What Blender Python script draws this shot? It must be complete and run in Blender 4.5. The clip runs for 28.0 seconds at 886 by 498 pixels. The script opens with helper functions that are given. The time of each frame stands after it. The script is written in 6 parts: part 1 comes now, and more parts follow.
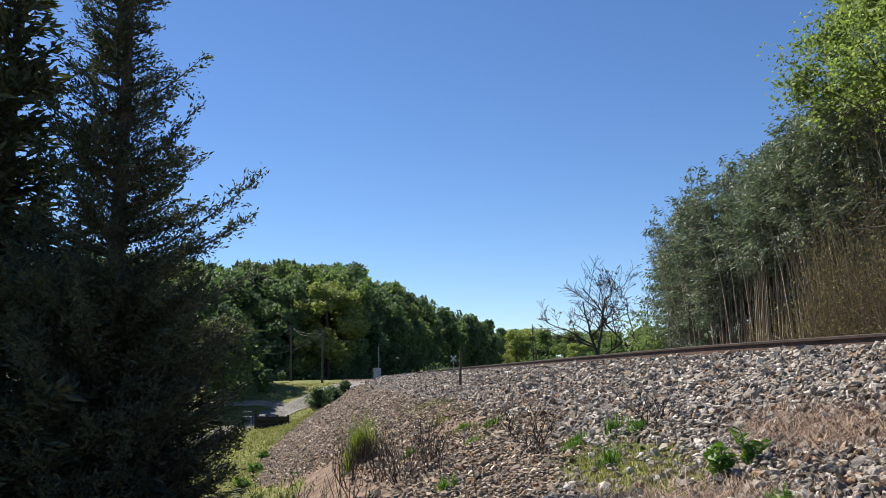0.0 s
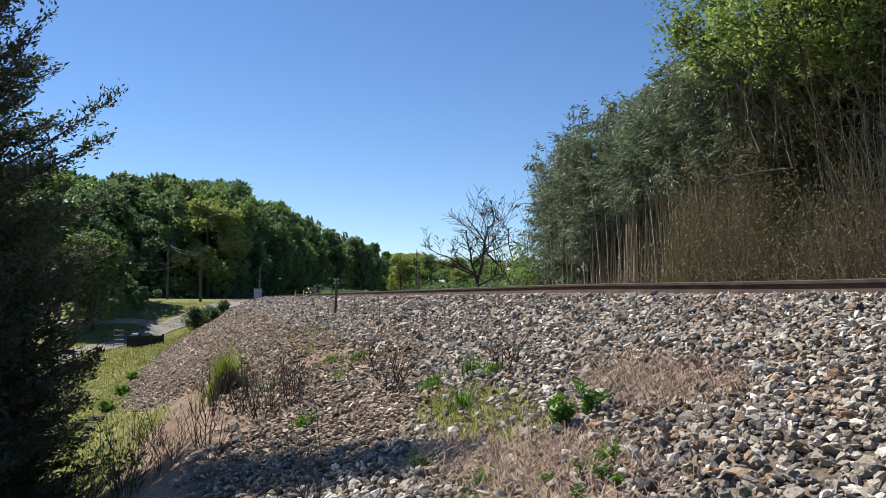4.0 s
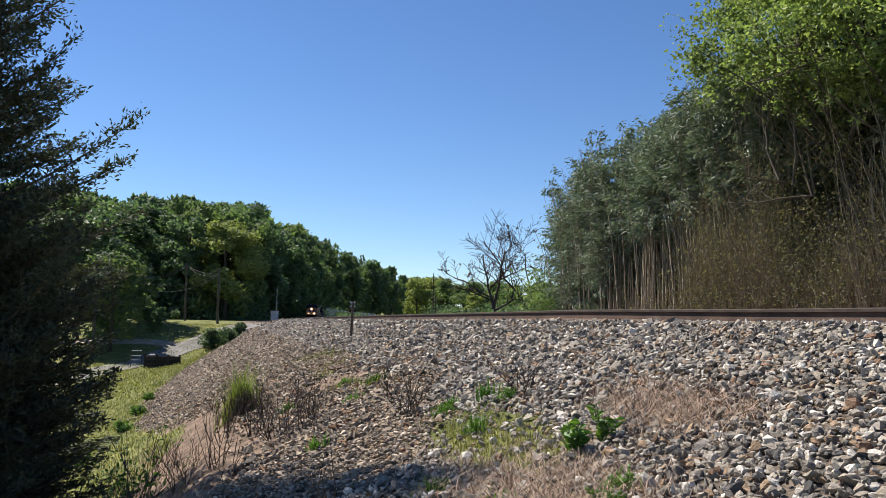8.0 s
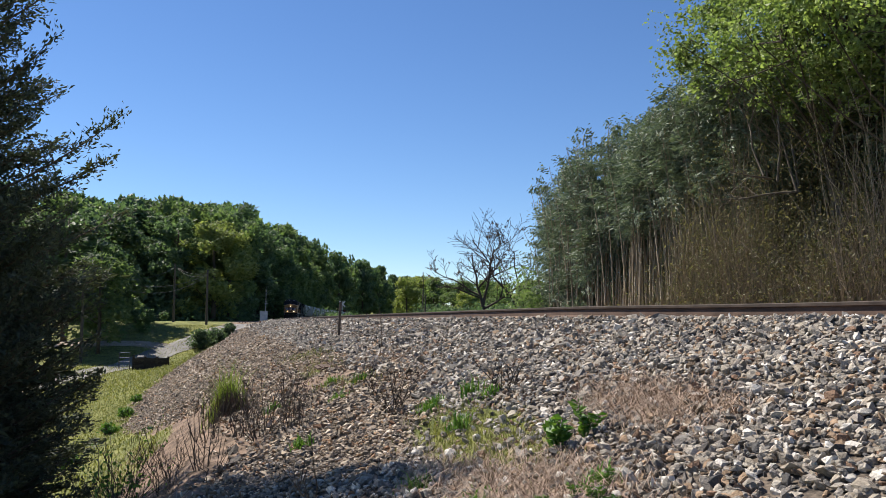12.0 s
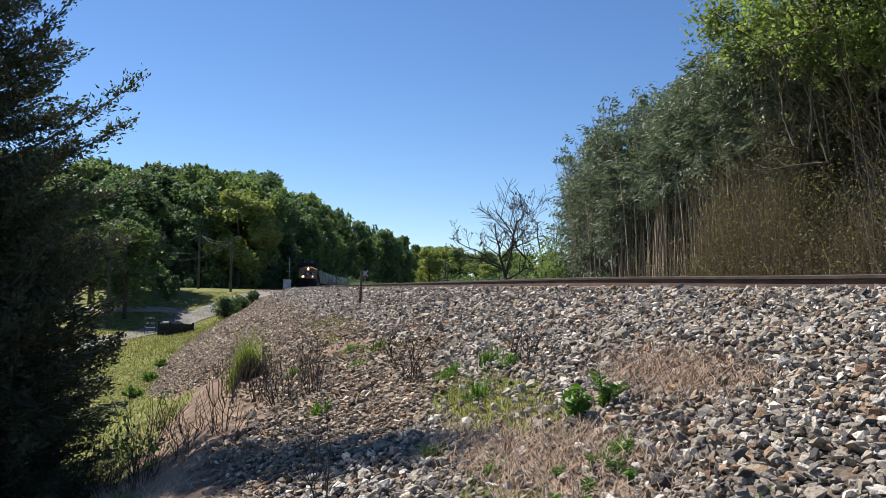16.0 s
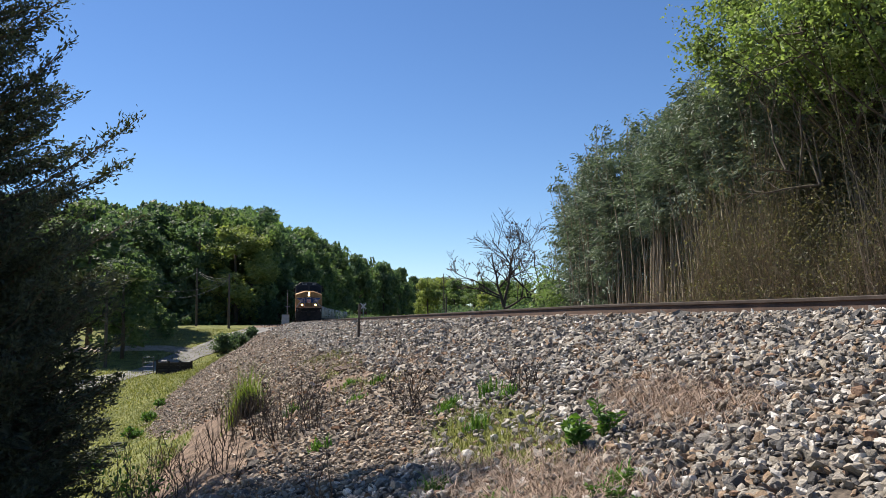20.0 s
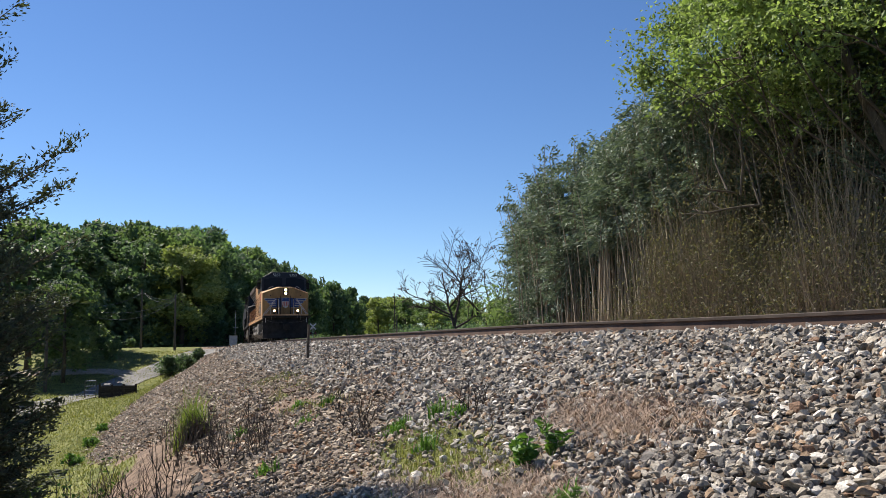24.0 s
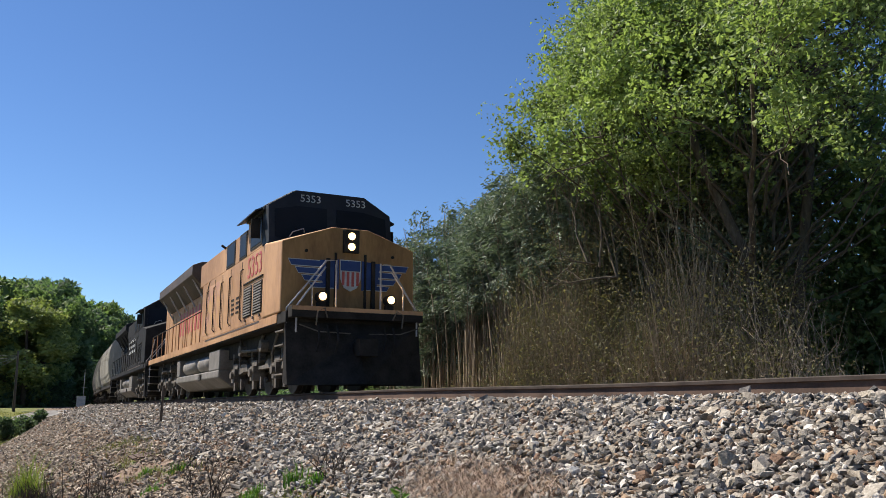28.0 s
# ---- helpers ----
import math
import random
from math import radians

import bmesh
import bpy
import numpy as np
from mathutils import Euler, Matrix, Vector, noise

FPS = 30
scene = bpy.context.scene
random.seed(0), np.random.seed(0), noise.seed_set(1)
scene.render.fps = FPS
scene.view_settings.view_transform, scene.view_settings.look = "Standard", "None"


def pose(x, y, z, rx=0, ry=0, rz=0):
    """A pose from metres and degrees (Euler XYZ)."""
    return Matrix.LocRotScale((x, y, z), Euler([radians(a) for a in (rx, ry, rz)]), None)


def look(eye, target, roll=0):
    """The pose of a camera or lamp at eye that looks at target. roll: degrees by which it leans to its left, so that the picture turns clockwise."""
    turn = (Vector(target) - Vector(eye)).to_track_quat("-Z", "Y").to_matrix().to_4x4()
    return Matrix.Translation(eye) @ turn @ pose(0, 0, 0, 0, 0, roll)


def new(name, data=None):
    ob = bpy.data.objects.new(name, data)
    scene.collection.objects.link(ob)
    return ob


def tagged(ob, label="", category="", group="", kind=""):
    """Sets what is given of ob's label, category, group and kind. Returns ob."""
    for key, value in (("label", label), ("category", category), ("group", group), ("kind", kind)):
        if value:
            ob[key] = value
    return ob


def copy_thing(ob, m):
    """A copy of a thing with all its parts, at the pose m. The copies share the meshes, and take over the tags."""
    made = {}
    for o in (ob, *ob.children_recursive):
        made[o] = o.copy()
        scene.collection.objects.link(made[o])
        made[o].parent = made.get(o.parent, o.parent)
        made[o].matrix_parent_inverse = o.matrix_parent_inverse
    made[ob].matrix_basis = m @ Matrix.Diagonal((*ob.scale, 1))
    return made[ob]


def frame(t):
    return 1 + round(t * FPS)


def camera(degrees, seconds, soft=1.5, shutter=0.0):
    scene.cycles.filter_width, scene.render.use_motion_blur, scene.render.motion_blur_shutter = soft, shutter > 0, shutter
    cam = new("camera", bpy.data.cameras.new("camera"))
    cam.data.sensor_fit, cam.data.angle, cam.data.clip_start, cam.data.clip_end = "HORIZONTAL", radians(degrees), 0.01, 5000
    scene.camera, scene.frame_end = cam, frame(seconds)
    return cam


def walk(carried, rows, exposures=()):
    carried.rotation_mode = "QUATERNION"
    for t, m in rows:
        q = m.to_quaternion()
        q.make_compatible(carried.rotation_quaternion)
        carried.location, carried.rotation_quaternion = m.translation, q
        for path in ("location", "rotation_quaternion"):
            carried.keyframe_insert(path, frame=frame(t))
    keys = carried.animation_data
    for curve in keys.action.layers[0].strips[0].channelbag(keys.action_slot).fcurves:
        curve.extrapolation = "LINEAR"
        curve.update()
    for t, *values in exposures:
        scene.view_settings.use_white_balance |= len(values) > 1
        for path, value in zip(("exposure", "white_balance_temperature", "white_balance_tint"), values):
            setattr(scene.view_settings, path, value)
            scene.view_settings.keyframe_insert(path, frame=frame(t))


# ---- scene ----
# camera: seconds, place, pitch, turn to the left, lean
PATH = [
    (0.0, -0.219, -0.120, -0.425, 8.86, 6.62, -1.10),
    (0.5, -0.012, 0.029, -0.222, 5.62, 3.27, 0.02),
    (1.0, 0.016, 0.001, -0.216, 2.95, 2.68, 0.88),
    (1.5, -0.026, 0.016, -0.212, 2.73, 3.99, 0.61),
    (2.0, -0.037, 0.012, -0.213, 2.50, 3.80, 0.35),
    (2.5, -0.031, 0.016, -0.224, 2.04, 2.75, 0.63),
    (3.0, -0.023, 0.013, -0.229, 2.86, 0.73, 0.87),
    (3.5, -0.013, 0.000, -0.255, 3.90, -1.21, 0.82),
    (5.5, -0.041, 0.006, -0.274, 1.40, -0.02, -1.01),
    (6.0, -0.040, 0.002, -0.273, 1.60, 0.12, -1.06),
    (6.5, -0.038, -0.010, -0.270, 1.93, 0.60, -1.78),
    (7.0, -0.029, -0.004, -0.270, 2.62, 0.73, -1.39),
    (7.5, -0.022, -0.012, -0.270, 3.78, 0.59, -0.35),
    (8.0, -0.007, -0.011, -0.269, 5.17, 0.01, 1.10),
    (8.5, 0.002, -0.023, -0.265, 5.25, -0.74, 1.52),
    (9.0, 0.004, -0.021, -0.267, 5.33, -0.26, 0.96),
    (9.5, -0.000, -0.019, -0.269, 5.23, 0.02, 1.00),
    (10.0, -0.000, -0.000, -0.277, 4.84, -0.00, 0.70),
    (10.5, -0.004, 0.005, -0.280, 5.05, -0.08, 0.17),
    (11.0, -0.005, -0.004, -0.275, 5.52, -0.07, 0.49),
    (11.5, 0.037, 0.011, -0.284, 4.91, -0.74, 0.90),
    (13.5, 0.061, -0.043, -0.264, 6.17, 0.17, -0.74),
    (14.0, 0.077, -0.051, -0.273, 6.09, 1.04, -0.29),
    (14.5, 0.138, -0.016, -0.205, 7.14, 2.75, -0.45),
    (15.0, 0.158, 0.023, -0.215, 6.93, 3.39, -0.73),
    (15.5, 0.103, 0.122, -0.271, 4.20, 2.90, 0.83),
    (16.0, 0.081, 0.140, -0.307, 3.04, 0.86, 1.32),
    (16.5, 0.061, 0.132, -0.296, 4.06, 0.46, 0.48),
    (17.0, 0.071, 0.099, -0.295, 5.30, 0.81, 0.14),
    (17.5, 0.086, 0.070, -0.300, 5.92, 1.00, 0.58),
    (18.0, 0.098, 0.078, -0.301, 5.30, 1.67, 0.28),
    (18.5, 0.103, 0.083, -0.305, 4.73, 1.86, -0.00),
    (19.0, 0.094, 0.083, -0.305, 4.60, 1.07, 0.13),
    (19.5, 0.088, 0.084, -0.300, 4.79, 0.59, -0.02),
    (20.0, 0.095, 0.097, -0.296, 5.18, 0.70, -0.17),
    (20.5, 0.092, 0.085, -0.290, 5.59, 0.58, -0.33),
    (21.0, 0.089, 0.084, -0.291, 5.57, 0.37, -0.65),
    (21.5, 0.097, 0.086, -0.292, 5.51, -0.52, -0.66),
    (23.5, 0.101, 0.075, -0.290, 6.32, -2.17, -0.39),
    (24.0, 0.111, 0.080, -0.286, 6.48, -2.76, -0.74),
    (24.5, 0.113, 0.078, -0.286, 6.77, -2.90, -1.64),
    (25.0, 0.118, 0.055, -0.289, 7.16, -3.54, -1.85),
    (25.5, 0.116, 0.075, -0.286, 7.46, -4.19, -1.00),
    (26.0, 0.108, 0.075, -0.286, 7.93, -4.76, -0.43),
    (26.5, 0.122, 0.075, -0.282, 8.11, -6.13, -0.05),
    (27.0, 0.128, 0.081, -0.279, 8.89, -7.94, 0.37),
    (27.5, 0.143, 0.082, -0.269, 10.01, -9.25, 0.06),
    (28.0, 0.160, 0.076, -0.267, 10.74, -11.85, -0.16),
]

cam = camera(56.45, 28.0, soft=0.75)
walk(cam, [(t, pose(x, y, z, 0, 0, turn) @ pose(0, 0, 0, 90 + pitch) @ pose(0, 0, 0, 0, 0, lean))
           for t, x, y, z, pitch, turn, lean in PATH], [(0.0, 0.82), (28.0, 0.82)])

# ---- light ----
SUN_AZ, SUN_EL = radians(-51), radians(50)
world = bpy.data.worlds.new("world")
scene.world = world
world.use_nodes = True
_n = world.node_tree.nodes
_sky = _n.new("ShaderNodeTexSky")
_sky.sky_type, _sky.sun_disc = "NISHITA", False
_sky.sun_elevation, _sky.sun_rotation = SUN_EL, SUN_AZ
_sky.altitude, _sky.air_density, _sky.dust_density, _sky.ozone_density = 1400, 1.0, 0.1, 4.0
_hue = _n.new("ShaderNodeHueSaturation")
_hue.inputs["Saturation"].default_value = 1.13
_hue.inputs["Hue"].default_value = 0.505
world.node_tree.links.new(_sky.outputs[0], _hue.inputs["Color"])
world.node_tree.links.new(_hue.outputs[0], _n["Background"].inputs[0])
_n["Background"].inputs[1].default_value = 0.076
_sd = bpy.data.lights.new("sun", "SUN")
_sd.energy, _sd.angle, _sd.color = 5.0, radians(0.5), (1.0, 0.93, 0.83)
_sun = new("sun", _sd)
_sun.matrix_world = look((0, 0, 0), (-math.sin(SUN_AZ) * math.cos(SUN_EL), -math.cos(SUN_AZ) * math.cos(SUN_EL), -math.sin(SUN_EL)))

# ---- the track's line: an arc that bends to the right as it goes away ----
RAD, PSI, PX, PY = 1304.0, radians(-15.08), 1.866, 17.936
CX, CY = PX + RAD * math.cos(PSI), PY - RAD * math.sin(PSI)


def on_track(s, n=0.0, z=0.0):
    """World place s metres along the line and n metres to the left of it (the camera's side)."""
    h = PSI + s / RAD
    return Vector((CX - (RAD + n) * math.cos(h), CY + (RAD + n) * math.sin(h), z))


def heading(s):
    return PSI + s / RAD


def to_track(x, y):
    dx, dy = CX - x, y - CY
    return (np.arctan2(dy, dx) - PSI) * RAD, np.hypot(dx, dy) - RAD


def smooth(a, b, x):
    q = np.clip((x - a) / (b - a), 0, 1)
    return q * q * (3 - 2 * q)


def wave(x, y, size, seed=0.0):
    """Cheap smooth noise, -1 to 1, for arrays."""
    a = x / size + seed * 1.7
    b = y / size - seed * 2.3
    return (np.sin(a * 1.3 + 1.9 * np.sin(b * 0.9 + seed)) + np.sin(b * 1.7 + 2.1 * np.sin(a * 0.7 - seed)) + np.sin((a + b) * 2.3 + seed)) / 3


def level(x, y):
    """Height of the bare ground; the rail tops are at 0."""
    x, y = np.asarray(x, float), np.asarray(y, float)
    s, n = to_track(x, y)
    bank = np.interp(n, [-9, -5.5, -3.2, -1.85, 1.85, 2.9, 3.95, 6.2, 8.1, 10.3, 13.5, 17],
                     [-0.5, -0.55, -0.5, -0.235, -0.235, -0.55, -0.9, -1.73, -2.4, -3.3, -4.4, -4.8])
    # the flank falls off more steeply below the stones
    bank = bank - np.interp(n - np.interp(s, [-10, -4, 20, 40], [6.9, 6.15, 6.15, 5.6]), [0, 0.6, 2.0, 4.5, 8], [0, 0.28, 0.72, 0.75, 0.2])
    base = np.interp(s, [40, 62, 74, 85, 91, 130], [-4.8, -4.3, -2.3, -0.85, -0.55, -0.3])
    hill = smooth(30, 90, n) * 4.0 * (1 - 0.6 * smooth(80, 140, s))
    hill = hill + smooth(12, 70, n) * smooth(190, 340, s) * 13
    low = np.minimum(base, -0.3) + hill
    z = np.where(n > 0, np.maximum(bank, low), bank + smooth(-8, -60, n) * 1.0)
    near = np.exp(-np.hypot(x, y - 6) / 30)
    rough = (wave(x, y, 1.3, 1) * 0.035 + wave(x, y, 0.45, 2) * 0.018) * smooth(2.0, 3.2, np.abs(n)) * near
    far = wave(x, y, 60, 3) * 0.5 * smooth(60, 200, np.abs(n))
    return z + rough + far


def level1(x, y):
    return float(level(x, y))


# ---- geometry ----
class Geo:
    """Gathers vertices and faces as arrays and makes one mesh of them."""

    def __init__(self):
        self.v, self.f, self.m, self.count = [], [], [], 0

    def add(self, verts, faces, slot=0):
        verts = np.asarray(verts, float).reshape(-1, 3)
        self.v.append(verts)
        for size in {len(q) for q in faces} if isinstance(faces, list) else {faces.shape[1]}:
            part_f = np.array([q for q in faces if len(q) == size]) if isinstance(faces, list) else faces
            self.f.append(part_f + self.count)
            self.m.append(np.full(len(part_f), slot))
        self.count += len(verts)
        return self

    def box(self, x0, x1, y0, y1, z0, z1, slot=0, m=None):
        v = np.array([(x, y, z) for z in (z0, z1) for y in (y0, y1) for x in (x0, x1)], float)
        if m is not None:
            v = v @ np.array(m.to_3x3()).T + np.array(m.translation)
        return self.add(v, np.array([(0, 2, 3, 1), (4, 5, 7, 6), (0, 1, 5, 4), (2, 6, 7, 3), (0, 4, 6, 2), (1, 3, 7, 5)]), slot)

    def prism(self, outline, axis, a, b, slot=0, m=None):
        """An outline in the two other axes, swept along an axis from a to b."""
        k, pts = "xyz".index(axis), np.asarray(outline, float)
        n = len(pts)
        ends = []
        for c in (a, b):
            e = np.insert(pts, k, c, axis=1)
            ends.append(e)
        v = np.concatenate(ends)
        if m is not None:
            v = v @ np.array(m.to_3x3()).T + np.array(m.translation)
        faces = [tuple(range(n - 1, -1, -1)), tuple(range(n, 2 * n))] + [(i, (i + 1) % n, n + (i + 1) % n, n + i) for i in range(n)]
        return self.add(v, faces, slot)

    def tube(self, points, radii, sides=6, slot=0, cap=True):
        p = np.asarray(points, float)
        r = np.broadcast_to(np.asarray(radii, float), (len(p),))
        d = np.gradient(p, axis=0)
        d /= np.linalg.norm(d, axis=1, keepdims=True) + 1e-9
        ref = np.array([0, 0, 1.0]) if abs(d[:, 2]).mean() < 0.8 else np.array([1.0, 0, 0])
        u = np.cross(d, ref)
        u /= np.linalg.norm(u, axis=1, keepdims=True) + 1e-9
        w = np.cross(d, u)
        a = np.linspace(0, 2 * np.pi, sides, endpoint=False)
        ring = p[:, None] + r[:, None, None] * (np.cos(a)[None, :, None] * u[:, None] + np.sin(a)[None, :, None] * w[:, None])
        i, j = np.meshgrid(np.arange(len(p) - 1), np.arange(sides), indexing="ij")
        k = (j + 1) % sides
        quads = np.stack([i * sides + j, i * sides + k, (i + 1) * sides + k, (i + 1) * sides + j], -1).reshape(-1, 4)
        faces = [tuple(q) for q in quads] if cap else quads
        if cap:
            faces += [tuple(range(sides - 1, -1, -1)), tuple(range((len(p) - 1) * sides, len(p) * sides))]
        return self.add(ring.reshape(-1, 3), faces, slot)

    def rod(self, a, b, r, sides=8, slot=0):
        return self.tube([a, b], [r, r], sides, slot)

    def mesh(self, name, mats, smooth_faces=False):
        me = bpy.data.meshes.new(name)
        if self.v:
            v = np.concatenate(self.v)
            me.vertices.add(len(v))
            me.vertices.foreach_set("co", v.ravel())
            loops = np.concatenate([q.ravel() for q in self.f]).astype(np.int32)
            sizes = np.concatenate([np.full(len(q), q.shape[1]) for q in self.f])
            me.loops.add(len(loops))
            me.loops.foreach_set("vertex_index", loops)
            me.polygons.add(len(sizes))
            starts = np.concatenate([[0], np.cumsum(sizes)[:-1]]).astype(np.int32)
            me.polygons.foreach_set("loop_start", starts)
            me.polygons.foreach_set("material_index", np.concatenate(self.m).astype(np.int32))
            me.polygons.foreach_set("use_smooth", np.full(len(sizes), bool(smooth_faces)))
            me.update(calc_edges=True)
            me.validate()
        for q in mats if isinstance(mats, (list, tuple)) else [mats]:
            me.materials.append(q)
        return me


def part(name, geo, mats, parent, label="", smooth_faces=False, at=None):
    ob = new(name, geo.mesh(name, mats, smooth_faces) if isinstance(geo, Geo) else geo)
    ob.parent = parent
    if at is not None:
        ob.matrix_local = at
    return tagged(ob, label)


def thing(name, label, category, at=None, group="", kind="", geo=None, mats=None, smooth_faces=False):
    ob = new(name, geo.mesh(name, mats, smooth_faces) if geo else None)
    if at is not None:
        ob.matrix_world = at
    return tagged(ob, label, category, group, kind)


# ---- materials ----
def surface(name, dark, light, scale=8.0, rough=0.8, bump=0.3, metal=0.0, fine=60.0, vary="", stretch=(1, 1, 1), spec=0.3, big=0.7, vary_by=0.35):
    """A surface of two colours mixed by coarse and fine noise, with relief. vary: 'object' or 'island' shifts each piece's brightness."""
    m = bpy.data.materials.new(name)
    m.use_nodes = True
    t = m.node_tree
    b = t.nodes["Principled BSDF"]
    co, mp = t.nodes.new("ShaderNodeTexCoord"), t.nodes.new("ShaderNodeMapping")
    mp.inputs["Scale"].default_value = stretch
    t.links.new(co.outputs["Object"], mp.inputs[0])
    n1, n2, mix = t.nodes.new("ShaderNodeTexNoise"), t.nodes.new("ShaderNodeTexNoise"), t.nodes.new("ShaderNodeMath")
    n1.inputs["Scale"].default_value, n2.inputs["Scale"].default_value = scale, fine
    n1.inputs["Detail"].default_value, n2.inputs["Detail"].default_value = 5, 3
    for q in (n1, n2):
        t.links.new(mp.outputs[0], q.inputs["Vector"])
    mix.operation = "MULTIPLY_ADD"
    t.links.new(n1.outputs[0], mix.inputs[0])
    mix.inputs[1].default_value = big
    half = t.nodes.new("ShaderNodeMath")
    half.operation = "MULTIPLY"
    half.inputs[1].default_value = 1 - big
    t.links.new(n2.outputs[0], half.inputs[0])
    t.links.new(half.outputs[0], mix.inputs[2])
    ramp = t.nodes.new("ShaderNodeValToRGB")
    ramp.color_ramp.elements[0].position, ramp.color_ramp.elements[1].position = 0.36, 0.64
    ramp.color_ramp.elements[0].color, ramp.color_ramp.elements[1].color = (*dark, 1), (*light, 1)
    t.links.new(mix.outputs[0], ramp.inputs[0])
    out = ramp.outputs[0]
    if vary:
        src = t.nodes.new("ShaderNodeObjectInfo" if vary == "object" else "ShaderNodeNewGeometry")
        rnd = src.outputs["Random" if vary == "object" else "Random Per Island"]
        hsv, rg = t.nodes.new("ShaderNodeHueSaturation"), t.nodes.new("ShaderNodeMapRange")
        rg.inputs["To Min"].default_value, rg.inputs["To Max"].default_value = 1 - vary_by, 1 + vary_by
        t.links.new(rnd, rg.inputs[0])
        t.links.new(rg.outputs[0], hsv.inputs["Value"])
        t.links.new(out, hsv.inputs["Color"])
        out = hsv.outputs[0]
    t.links.new(out, b.inputs["Base Color"])
    b.inputs["Roughness"].default_value, b.inputs["Metallic"].default_value = rough, metal
    b.inputs["Specular IOR Level"].default_value = spec
    if bump:
        bp = t.nodes.new("ShaderNodeBump")
        bp.inputs["Strength"].default_value, bp.inputs["Distance"].default_value = bump, 0.02
        t.links.new(mix.outputs[0], bp.inputs["Height"])
        t.links.new(bp.outputs[0], b.inputs["Normal"])
    return m


def leafy(name, dark, light, through_light=0.35, rough=0.55, vary_by=0.3, tint=(1.2, 1.25, 0.5)):
    """Leaves: each island its own shade, part of the light passes through."""
    m = bpy.data.materials.new(name)
    m.use_nodes = True
    t = m.node_tree
    b, o = t.nodes["Principled BSDF"], t.nodes["Material Output"]
    g, ramp = t.nodes.new("ShaderNodeNewGeometry"), t.nodes.new("ShaderNodeValToRGB")
    ramp.color_ramp.elements[0].color, ramp.color_ramp.elements[1].color = (*dark, 1), (*light, 1)
    t.links.new(g.outputs["Random Per Island"], ramp.inputs[0])
    info, rg, hsv = t.nodes.new("ShaderNodeObjectInfo"), t.nodes.new("ShaderNodeMapRange"), t.nodes.new("ShaderNodeHueSaturation")
    rg.inputs["To Min"].default_value, rg.inputs["To Max"].default_value = 1 - vary_by * 0.6, 1 + vary_by * 0.6
    t.links.new(info.outputs["Random"], rg.inputs[0])
    t.links.new(rg.outputs[0], hsv.inputs["Value"])
    t.links.new(ramp.outputs[0], hsv.inputs["Color"])
    t.links.new(hsv.outputs[0], b.inputs["Base Color"])
    b.inputs["Roughness"].default_value, b.inputs["Specular IOR Level"].default_value = rough, 0.3
    tr, mx, mul = t.nodes.new("ShaderNodeBsdfTranslucent"), t.nodes.new("ShaderNodeMixShader"), t.nodes.new("ShaderNodeMix")
    mul.data_type, mul.blend_type = "RGBA", "MULTIPLY"
    mul.inputs[0].default_value = 1.0
    t.links.new(hsv.outputs[0], mul.inputs[6])
    mul.inputs[7].default_value = (*tint, 1)
    t.links.new(mul.outputs[2], tr.inputs["Color"])
    mx.inputs[0].default_value = through_light
    t.links.new(b.outputs[0], mx.inputs[1])
    t.links.new(tr.outputs[0], mx.inputs[2])
    t.links.new(mx.outputs[0], o.inputs["Surface"])
    return m


def glow(name, colour, strength):
    m = bpy.data.materials.new(name)
    m.use_nodes = True
    b = m.node_tree.nodes["Principled BSDF"]
    b.inputs["Base Color"].default_value = (*colour, 1)
    b.inputs["Emission Color"].default_value = (*colour, 1)
    b.inputs["Emission Strength"].default_value = strength
    return m


def stone_material(name, vary, shade=(1, 1, 1)):
    """Broken stone: greys, tans and a few rusty pieces, each its own."""
    m = surface(name, (0.57, 0.56, 0.545), (1.18, 1.18, 1.19), 14, 0.9, 0.8, fine=90, big=0.55)
    t = m.node_tree
    b = t.nodes["Principled BSDF"]
    grain = b.inputs["Base Color"].links[0].from_socket
    src = t.nodes.new("ShaderNodeObjectInfo" if vary == "object" else "ShaderNodeNewGeometry")
    ramp = t.nodes.new("ShaderNodeValToRGB")
    ramp.color_ramp.interpolation = "CONSTANT"
    stops = ((0.0, (0.258, 0.228, 0.190)), (0.16, (0.396, 0.352, 0.292)), (0.34, (0.181, 0.164, 0.146)), (0.46, (0.344, 0.296, 0.234)), (0.60, (0.62, 0.575, 0.51)), (0.70, (0.310, 0.216, 0.139)), (0.78, (0.085, 0.080, 0.076)), (0.87, (0.292, 0.256, 0.219)), (0.965, (0.235, 0.145, 0.095)))
    e = ramp.color_ramp.elements
    stops = [(p, tuple(a * k for a, k in zip(c, shade))) for p, c in stops]
    e[0].color = (*stops[0][1], 1)
    e[1].position, e[1].color = stops[1][0], (*stops[1][1], 1)
    for p, c in stops[2:]:
        q = e.new(p)
        q.color = (*c, 1)
    t.links.new(src.outputs["Random" if vary == "object" else "Random Per Island"], ramp.inputs[0])
    mul = t.nodes.new("ShaderNodeMix")
    mul.data_type, mul.blend_type = "RGBA", "MULTIPLY"
    mul.inputs[0].default_value = 1.0
    t.links.new(grain, mul.inputs[6])
    t.links.new(ramp.outputs[0], mul.inputs[7])
    t.links.new(mul.outputs[2], b.inputs["Base Color"])
    return m


